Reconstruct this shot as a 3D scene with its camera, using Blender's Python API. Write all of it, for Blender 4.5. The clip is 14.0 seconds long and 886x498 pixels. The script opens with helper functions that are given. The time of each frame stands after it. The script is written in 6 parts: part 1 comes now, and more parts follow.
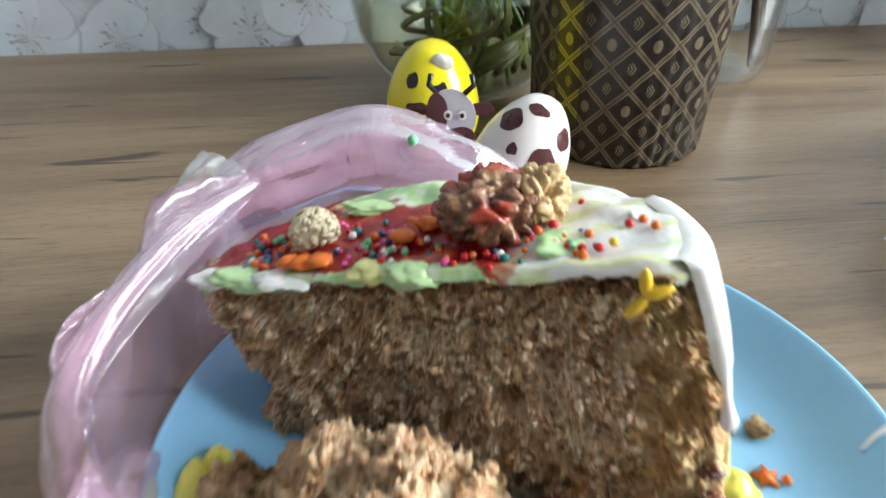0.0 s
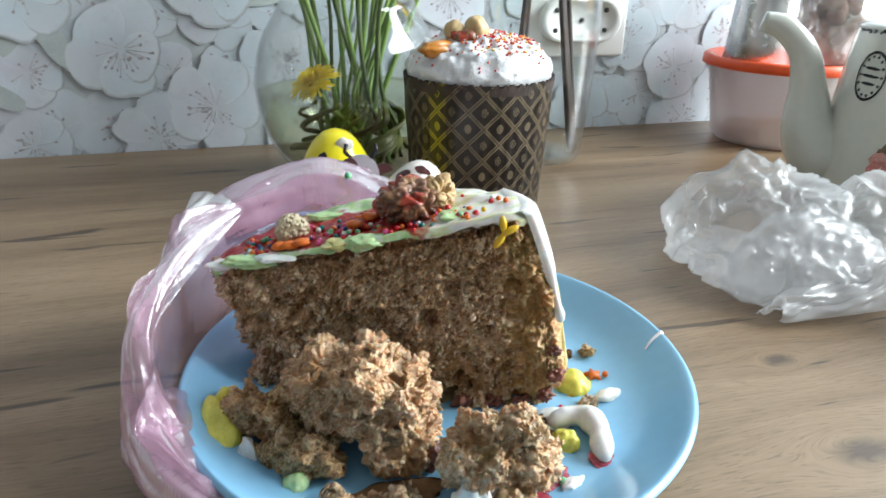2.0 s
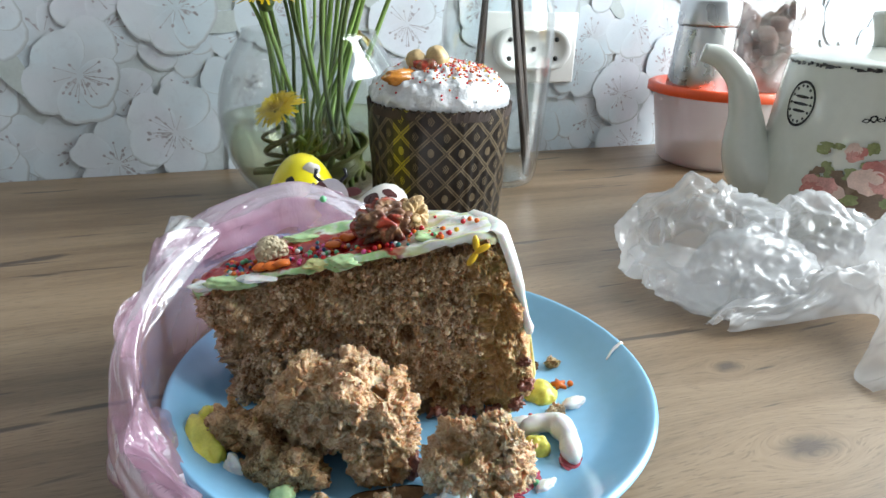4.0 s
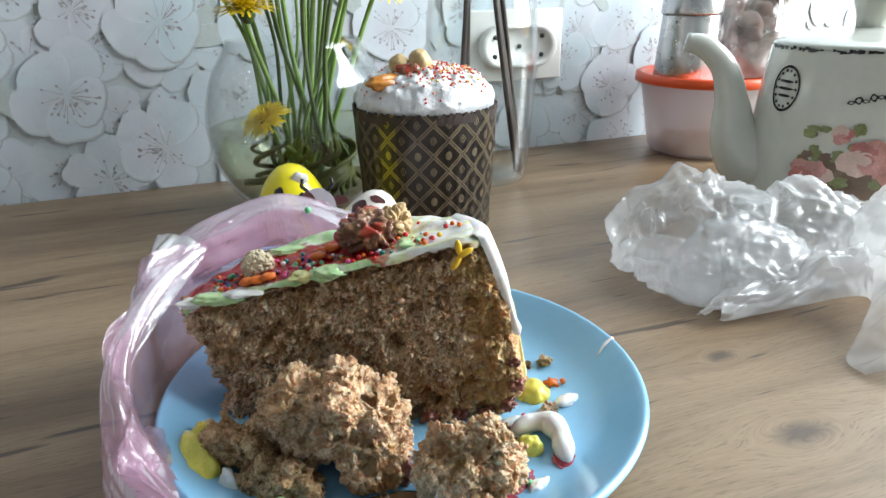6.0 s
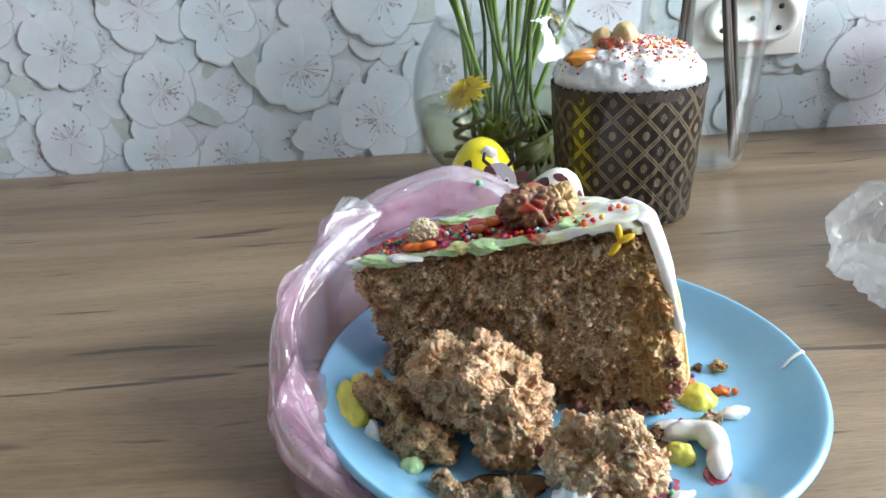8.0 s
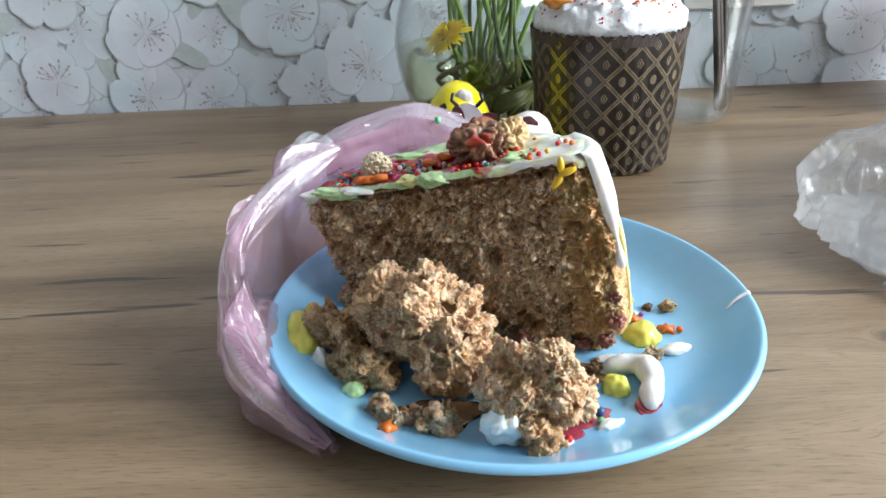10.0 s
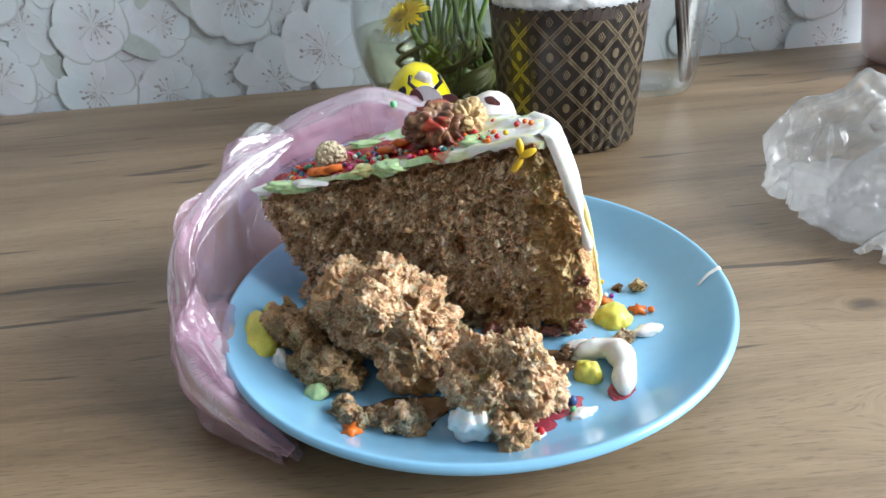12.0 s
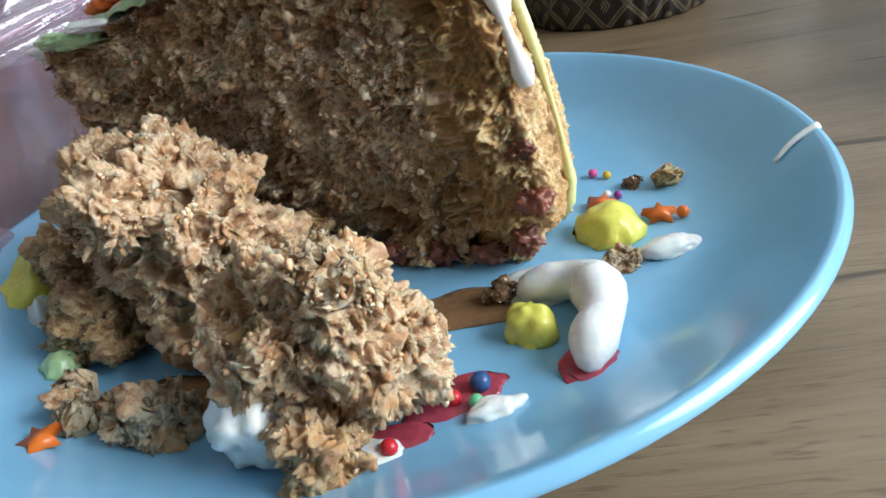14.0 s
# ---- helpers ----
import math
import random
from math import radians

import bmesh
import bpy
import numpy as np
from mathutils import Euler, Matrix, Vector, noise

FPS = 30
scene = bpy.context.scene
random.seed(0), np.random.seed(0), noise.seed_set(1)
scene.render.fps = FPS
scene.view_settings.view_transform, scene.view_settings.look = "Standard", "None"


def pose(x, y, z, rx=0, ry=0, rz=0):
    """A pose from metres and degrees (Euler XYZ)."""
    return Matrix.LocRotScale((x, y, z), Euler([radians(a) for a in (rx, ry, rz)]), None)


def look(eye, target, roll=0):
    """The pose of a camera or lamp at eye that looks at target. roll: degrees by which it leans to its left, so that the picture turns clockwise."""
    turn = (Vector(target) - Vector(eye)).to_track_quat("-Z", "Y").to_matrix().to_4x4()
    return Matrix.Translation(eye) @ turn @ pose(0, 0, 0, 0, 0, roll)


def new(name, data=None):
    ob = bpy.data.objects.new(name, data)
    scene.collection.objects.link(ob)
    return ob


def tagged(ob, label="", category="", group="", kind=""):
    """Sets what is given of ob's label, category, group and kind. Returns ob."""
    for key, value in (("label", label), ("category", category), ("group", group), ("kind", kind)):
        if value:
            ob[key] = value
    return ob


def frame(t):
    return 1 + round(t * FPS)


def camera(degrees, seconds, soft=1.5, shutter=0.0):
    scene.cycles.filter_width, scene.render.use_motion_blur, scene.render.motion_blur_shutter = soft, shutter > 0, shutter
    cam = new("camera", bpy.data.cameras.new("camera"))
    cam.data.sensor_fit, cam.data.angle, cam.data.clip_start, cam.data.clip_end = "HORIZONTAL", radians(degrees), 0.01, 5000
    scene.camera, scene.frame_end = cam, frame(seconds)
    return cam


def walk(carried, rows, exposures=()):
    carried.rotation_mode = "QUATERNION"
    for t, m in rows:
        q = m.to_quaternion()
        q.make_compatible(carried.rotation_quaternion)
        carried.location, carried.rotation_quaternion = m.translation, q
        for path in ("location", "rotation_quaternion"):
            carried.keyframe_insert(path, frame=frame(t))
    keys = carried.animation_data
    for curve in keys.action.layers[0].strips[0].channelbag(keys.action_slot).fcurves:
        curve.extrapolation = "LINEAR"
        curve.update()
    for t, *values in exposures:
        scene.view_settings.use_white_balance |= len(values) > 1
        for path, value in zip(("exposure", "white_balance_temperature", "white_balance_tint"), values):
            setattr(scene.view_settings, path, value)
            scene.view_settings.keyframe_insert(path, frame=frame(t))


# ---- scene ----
cam = camera(67.0, 14.0, shutter=0.4)
PATH = [
    (0, (0.043, 0.037, 0.161), (-0.074, 1.693, -0.955), -0.9),
    (0.5, (0.052, -0.038, 0.169), (-0.152, 1.715, -0.772), -1.0),
    (1, (0.037, -0.056, 0.175), (0.021, 1.747, -0.691), 1.9),
    (1.5, (0.019, -0.074, 0.162), (0.166, 1.741, -0.664), 2.3),
    (2, (0.021, -0.067, 0.169), (0.303, 1.74, -0.641), 1.2),
    (2.5, (0.014, -0.069, 0.176), (0.379, 1.737, -0.603), 2.4),
    (3, (0.005, -0.073, 0.173), (0.43, 1.735, -0.568), 3.4),
    (5.5, (0.019, -0.082, 0.173), (0.43, 1.726, -0.578), -0.5),
    (6, (0.017, -0.081, 0.176), (0.435, 1.726, -0.572), -0.9),
    (6.5, (0.018, -0.079, 0.179), (0.435, 1.731, -0.562), -0.4),
    (7, (0.027, -0.072, 0.171), (0.378, 1.754, -0.566), -0.2),
    (7.5, (0.024, -0.076, 0.172), (-0.035, 1.762, -0.615), -2.5),
    (8, (0.039, -0.079, 0.173), (-0.179, 1.748, -0.612), -3.3),
    (8.2, (0.043, -0.085, 0.173), (-0.193, 1.738, -0.615), -2.9),
    (10.3, (0.064, -0.082, 0.163), (-0.174, 1.683, -0.747), -2.4),
    (10.5, (0.065, -0.081, 0.164), (-0.164, 1.681, -0.754), -2.7),
    (11, (0.067, -0.077, 0.163), (-0.148, 1.679, -0.769), -3.5),
    (11.5, (0.07, -0.072, 0.162), (-0.117, 1.682, -0.78), -3.9),
    (12, (0.067, -0.072, 0.161), (-0.104, 1.683, -0.783), -4.3),
    (12.5, (0.084, -0.055, 0.143), (-0.102, 1.698, -0.801), -5.0),
    (13, (0.116, 0.001, 0.101), (-0.118, 1.737, -0.865), -7.3),
    (13.5, (0.115, 0.022, 0.0805), (-0.34, 1.718, -0.874), -11.2),
    (14, (0.114, 0.022, 0.0815), (-0.411, 1.682, -0.899), -12.3),
]
EXPOSURES = ((0.0, 0.12, 6400, 8), (1.0, 0.10, 6400, 8), (2.5, 0.0, 6400, 8), (7.0, -0.03, 6400, 8), (8.0, 0.08, 6300, 10), (12.5, 0.04, 6350, 9), (13.3, -0.42, 6150, 8), (14.0, -0.46, 6120, 7))
walk(cam, [(t, look(eye, target, roll)) for t, eye, target, roll in PATH], EXPOSURES)
WINDOW_WATTS = 70.0
YELLOW_COLUMN = 0.633
KNOTS = ((0.156, -0.440, 0.006), (0.143, -0.500, 0.011), (0.40, -0.36, 0.007))

# ---- light ----
world = bpy.data.worlds.new("sky")
scene.world = world
world.use_nodes = True
sky = world.node_tree.nodes.new("ShaderNodeTexSky")
sky.sky_type, sky.sun_disc, sky.sun_elevation, sky.sun_rotation = "NISHITA", False, radians(35), radians(100)
world.node_tree.links.new(sky.outputs[0], world.node_tree.nodes["Background"].inputs[0])
world.node_tree.nodes["Background"].inputs[1].default_value = 0.12


def window_lamp(name, place, target, width, height, watts, colour):
    data = bpy.data.lights.new(name, "AREA")
    data.shape, data.size, data.size_y, data.energy, data.color = "RECTANGLE", width, height, watts, colour
    ob = new(name, data)
    ob.matrix_world = look(place, target)
    return ob


window_lamp("window_daylight", (1.47, 0.12, 0.68), (0.0, 0.03, 0.30), 1.05, 1.12, WINDOW_WATTS, (0.90, 0.97, 1.0))


# ---- materials ----
def material(name):
    m = bpy.data.materials.new(name)
    m.use_nodes = True
    return m, m.node_tree, m.node_tree.nodes["Principled BSDF"]


def feed(nt, socket, value):
    if isinstance(value, bpy.types.NodeSocket):
        nt.links.new(value, socket)
    elif isinstance(value, (tuple, list)) and len(value) == 3 and len(socket.default_value) == 4:
        socket.default_value = (*value, 1)
    else:
        socket.default_value = value


def coords(nt, which="Object", scale=(1, 1, 1), turn=(0, 0, 0), shift=(0, 0, 0)):
    t, m = nt.nodes.new("ShaderNodeTexCoord"), nt.nodes.new("ShaderNodeMapping")
    nt.links.new(t.outputs[which], m.inputs[0])
    m.inputs[1].default_value, m.inputs[2].default_value, m.inputs[3].default_value = shift, turn, scale
    return m.outputs[0]


def noise_tex(nt, vec, scale, detail=3.0, rough=0.55, distort=0.0):
    n = nt.nodes.new("ShaderNodeTexNoise")
    nt.links.new(vec, n.inputs["Vector"])
    n.inputs["Scale"].default_value, n.inputs["Detail"].default_value = scale, detail
    n.inputs["Roughness"].default_value, n.inputs["Distortion"].default_value = rough, distort
    return n.outputs[0]


def cells(nt, vec, scale, feature="F1", out="Distance"):
    n = nt.nodes.new("ShaderNodeTexVoronoi")
    n.feature = feature
    nt.links.new(vec, n.inputs["Vector"])
    n.inputs["Scale"].default_value = scale
    return n.outputs[out]


def calc(nt, op, a, b=0.0, c=0.0):
    n = nt.nodes.new("ShaderNodeMath")
    n.operation = op
    for s, v in zip(n.inputs, (a, b, c)):
        feed(nt, s, v)
    return n.outputs[0]


def ramp(nt, fac, *stops):
    n = nt.nodes.new("ShaderNodeValToRGB")
    feed(nt, n.inputs[0], fac)
    while len(n.color_ramp.elements) < len(stops):
        n.color_ramp.elements.new(0.5)
    for e, (p, c) in zip(n.color_ramp.elements, stops):
        e.position, e.color = p, ((*c, 1) if isinstance(c, tuple) else (c, c, c, 1))
    return n.outputs[0]


def mixed(nt, fac, a, b, blend="MIX"):
    n = nt.nodes.new("ShaderNodeMix")
    n.data_type, n.blend_type = "RGBA", blend
    feed(nt, n.inputs[0], fac), feed(nt, n.inputs[6], a), feed(nt, n.inputs[7], b)
    return n.outputs[2]


def relief(nt, height, strength, distance):
    n = nt.nodes.new("ShaderNodeBump")
    n.inputs["Strength"].default_value, n.inputs["Distance"].default_value = strength, distance
    feed(nt, n.inputs["Height"], height)
    return n.outputs[0]


def split(nt, vec):
    n = nt.nodes.new("ShaderNodeSeparateXYZ")
    nt.links.new(vec, n.inputs[0])
    return n.outputs


def plain(name, colour, rough=0.5, metal=0.0, vary=0.12, scale=60.0, bump=0.15, depth=0.0006, coat=0.0, sss=0.0, trans=0.0, ior=1.45):
    """A solid surface with a broad stain, a fine grain and a little relief."""
    m, nt, b = material(name)
    v = coords(nt)
    big, fine = noise_tex(nt, v, scale, 3), noise_tex(nt, v, scale * 8, 2)
    both = calc(nt, "ADD", calc(nt, "MULTIPLY", big, 0.7), calc(nt, "MULTIPLY", fine, 0.3))
    dark, light = tuple(c * (1 - vary) for c in colour), tuple(min(1, c * (1 + vary)) for c in colour)
    feed(nt, b.inputs["Base Color"], ramp(nt, both, (0.3, dark), (0.7, light)))
    feed(nt, b.inputs["Roughness"], calc(nt, "ADD", calc(nt, "MULTIPLY", big, 0.16), max(0.0, rough - 0.08)))
    b.inputs["Metallic"].default_value, b.inputs["Coat Weight"].default_value = metal, coat
    b.inputs["Transmission Weight"].default_value, b.inputs["IOR"].default_value = trans, ior
    if sss:
        b.inputs["Subsurface Weight"].default_value, b.inputs["Subsurface Scale"].default_value = sss, 0.002
    if bump:
        feed(nt, b.inputs["Normal"], relief(nt, both, bump, depth))
    return m


def wood_material():
    m, nt, b = material("oak_laminate")
    v = coords(nt)
    bend = noise_tex(nt, coords(nt, scale=(2.2, 5, 1)), 1.0, 2)
    x, y, _ = split(nt, v)
    y2 = calc(nt, "ADD", y, calc(nt, "MULTIPLY", bend, 0.05))
    # knots push the grain aside
    for kx, ky, kr in KNOTS:
        dx, dy = calc(nt, "SUBTRACT", x, kx), calc(nt, "SUBTRACT", y, ky)
        r2 = calc(nt, "ADD", calc(nt, "MULTIPLY", calc(nt, "MULTIPLY", dx, dx), 0.3), calc(nt, "MULTIPLY", dy, dy))
        push = calc(nt, "DIVIDE", calc(nt, "MULTIPLY", dy, kr * kr * 1.6), calc(nt, "ADD", r2, kr * kr * 0.35))
        y2 = calc(nt, "SUBTRACT", y2, push)
    warped = nt.nodes.new("ShaderNodeCombineXYZ")
    feed(nt, warped.inputs[0], calc(nt, "MULTIPLY", x, 0.075))
    feed(nt, warped.inputs[1], y2)
    w = warped.outputs[0]
    broad, grain, fine = noise_tex(nt, w, 22, 3), noise_tex(nt, w, 130, 4, 0.65), noise_tex(nt, w, 640, 4, 0.75)
    tone = calc(nt, "ADD", calc(nt, "MULTIPLY", broad, 0.66), calc(nt, "ADD", calc(nt, "MULTIPLY", grain, 0.22), calc(nt, "MULTIPLY", fine, 0.28)))
    colour = ramp(nt, tone, (0.40, (0.105, 0.064, 0.034)), (0.53, (0.187, 0.122, 0.068)), (0.63, (0.255, 0.173, 0.102)), (0.76, (0.328, 0.233, 0.146)))
    # short dark checks along the grain
    checks = noise_tex(nt, coords(nt, scale=(7.5, 75, 1), shift=(0.4, 0.7, 0)), 1.0, 2, 0.6, 0.6)
    crack = ramp(nt, checks, (0.645, 0.0), (0.675, 1.0))
    colour = mixed(nt, calc(nt, "MULTIPLY", crack, 0.85), colour, (0.05, 0.032, 0.022))
    ticks = nt.nodes.new("ShaderNodeVectorMath")
    ticks.operation = "MULTIPLY"
    nt.links.new(w, ticks.inputs[0])
    ticks.inputs[1].default_value = (1300, 1050, 1)
    pores = ramp(nt, noise_tex(nt, ticks.outputs[0], 1.0, 2, 0.6), (0.56, 0.0), (0.66, 0.45))
    colour = mixed(nt, pores, colour, (0.085, 0.052, 0.030))
    for kx, ky, kr in KNOTS:
        dx, dy = calc(nt, "SUBTRACT", x, kx), calc(nt, "SUBTRACT", y, ky)
        r2 = calc(nt, "ADD", calc(nt, "MULTIPLY", calc(nt, "MULTIPLY", dx, dx), 0.22), calc(nt, "MULTIPLY", dy, dy))
        r = calc(nt, "ADD", calc(nt, "SQRT", r2), calc(nt, "MULTIPLY", calc(nt, "SUBTRACT", grain, 0.5), kr * 1.2))
        core = ramp(nt, calc(nt, "DIVIDE", r, kr), (0.25, 0.85), (0.85, 0.0))
        colour = mixed(nt, core, colour, (0.06, 0.038, 0.026))
    feed(nt, b.inputs["Base Color"], colour)
    feed(nt, b.inputs["Roughness"], calc(nt, "ADD", calc(nt, "MULTIPLY", fine, 0.14), 0.30))
    b.inputs["Specular IOR Level"].default_value = 0.5
    height = calc(nt, "SUBTRACT", calc(nt, "ADD", fine, grain), crack)
    feed(nt, b.inputs["Normal"], relief(nt, height, 0.12, 0.0006))
    return m


def crumb_material(name, light, mid, dark, wet):
    m, nt, b = material(name)
    v = coords(nt)
    b.inputs["Specular IOR Level"].default_value = 0.7
    warp = noise_tex(nt, v, 90, 3)
    soak = noise_tex(nt, v, 34, 3, 0.6)
    lumps = cells(nt, v, 420, "DISTANCE_TO_EDGE")
    grit = noise_tex(nt, v, 620, 6, 0.78)
    tone = calc(nt, "SUBTRACT", calc(nt, "ADD", calc(nt, "MULTIPLY", grit, 0.92), 0.085), calc(nt, "MULTIPLY", lumps, 0.22))
    colour = ramp(nt, tone, (0.39, dark), (0.50, mid), (0.61, light))
    blotch = noise_tex(nt, coords(nt, shift=(1, 4, 2)), 190, 3, 0.6, 0.8)
    colour = mixed(nt, ramp(nt, blotch, (0.36, 0.80), (0.47, 0.0)), colour, dark)
    colour = mixed(nt, ramp(nt, blotch, (0.52, 0.0), (0.64, 0.80)), colour, light)
    colour = mixed(nt, ramp(nt, soak, (0.48, 0.0), (0.66, 0.65)), colour, wet)
    # candied fruit in the dough
    fruit = cells(nt, v, 62, "F1")
    tint = cells(nt, v, 62, "F1", "Color")
    red = split(nt, tint)[0]
    spot = ramp(nt, calc(nt, "ADD", fruit, calc(nt, "MULTIPLY", warp, 0.35)), (0.34, 1.0), (0.42, 0.0))
    chosen = calc(nt, "MULTIPLY", spot, ramp(nt, red, (0.60, 0.0), (0.64, 1.0)))
    kind = split(nt, tint)[1]
    jelly = ramp(nt, kind, (0.30, (0.34, 0.26, 0.06)), (0.62, (0.36, 0.19, 0.055)), (0.72, (0.30, 0.10, 0.03)), (0.93, (0.24, 0.035, 0.02)))
    colour = mixed(nt, calc(nt, "MULTIPLY", chosen, 0.8), colour, jelly)
    feed(nt, b.inputs["Base Color"], colour)
    feed(nt, b.inputs["Roughness"], ramp(nt, soak, (0.40, 0.62), (0.66, 0.28)))
    b.inputs["Subsurface Weight"].default_value, b.inputs["Subsurface Scale"].default_value = 0.50, 0.0024
    b.inputs["Subsurface Radius"].default_value = (1.0, 0.55, 0.3)
    height = calc(nt, "SUBTRACT", calc(nt, "MULTIPLY", grit, 1.6), calc(nt, "MULTIPLY", lumps, 0.5))
    feed(nt, b.inputs["Normal"], relief(nt, height, 0.65, 0.0011))
    return m


def film_material(name, colour, clear, crease_scale, gloss=0.16, cloudy=0.24, dent=0.6, sheen=0.17):
    """Thin crumpled plastic film: part clear, part milky, with sharp glints."""
    m, nt, b = material(name)
    out = nt.nodes["Material Output"]
    v = coords(nt)
    folds = noise_tex(nt, coords(nt, scale=(1, 1, 0.45)), crease_scale, 4, 0.6, 1.2)
    cloud = noise_tex(nt, v, crease_scale * 0.35, 3)
    bump = relief(nt, calc(nt, "ADD", calc(nt, "ABSOLUTE", calc(nt, "SUBTRACT", folds, 0.5)), calc(nt, "MULTIPLY", cells(nt, v, crease_scale * 0.5, "DISTANCE_TO_EDGE"), 0.35)), dent, 0.0022)
    see = nt.nodes.new("ShaderNodeBsdfTransparent")
    see.inputs[0].default_value = (*[1 - 0.25 * (1 - c) for c in colour], 1)
    skin, back, shine = nt.nodes.new("ShaderNodeBsdfDiffuse"), nt.nodes.new("ShaderNodeBsdfTranslucent"), nt.nodes.new("ShaderNodeBsdfGlossy")
    for s in (skin, back):
        feed(nt, s.inputs[0], colour)
        nt.links.new(bump, s.inputs["Normal"])
    shine.inputs["Roughness"].default_value = sheen
    nt.links.new(bump, shine.inputs["Normal"])
    one, two, three = (nt.nodes.new("ShaderNodeMixShader") for _ in range(3))
    one.inputs[0].default_value = 0.45
    nt.links.new(skin.outputs[0], one.inputs[1]), nt.links.new(back.outputs[0], one.inputs[2])
    feed(nt, two.inputs[0], ramp(nt, cloud, (0.40, min(0.98, clear + cloudy)), (0.60, max(0.0, clear - cloudy))))
    nt.links.new(one.outputs[0], two.inputs[1]), nt.links.new(see.outputs[0], two.inputs[2])
    fres = nt.nodes.new("ShaderNodeFresnel")
    fres.inputs[0].default_value = 1.5
    nt.links.new(bump, fres.inputs["Normal"])
    feed(nt, three.inputs[0], calc(nt, "MINIMUM", calc(nt, "ADD", calc(nt, "MULTIPLY", fres.outputs[0], 0.55), gloss * 0.2), 0.5))
    nt.links.new(two.outputs[0], three.inputs[1]), nt.links.new(shine.outputs[0], three.inputs[2])
    nt.links.new(three.outputs[0], out.inputs[0])
    return m


def glass_material(name, tint=(1, 1, 1), ior=1.45, rough=0.0):
    m, nt, b = material(name)
    out = nt.nodes["Material Output"]
    nt.nodes.remove(b)
    v = coords(nt)
    bump = relief(nt, noise_tex(nt, v, 30, 2), 0.08, 0.002)
    see, shine, mix, fres = (nt.nodes.new(k) for k in ("ShaderNodeBsdfTransparent", "ShaderNodeBsdfGlossy", "ShaderNodeMixShader", "ShaderNodeLayerWeight"))
    see.inputs[0].default_value = (*tint, 1)
    feed(nt, shine.inputs["Roughness"], ramp(nt, noise_tex(nt, v, 40, 3), (0.5, rough), (0.75, rough + 0.06)))
    fres.inputs[0].default_value = 0.5
    for n in (shine, fres):
        nt.links.new(bump, n.inputs["Normal"])
    feed(nt, mix.inputs[0], calc(nt, "ADD", calc(nt, "MULTIPLY", calc(nt, "POWER", fres.outputs["Facing"], 2.6), (ior - 1.0) * 1.6), 0.035))
    nt.links.new(see.outputs[0], mix.inputs[1]), nt.links.new(shine.outputs[0], mix.inputs[2])
    nt.links.new(mix.outputs[0], out.inputs[0])
    return m


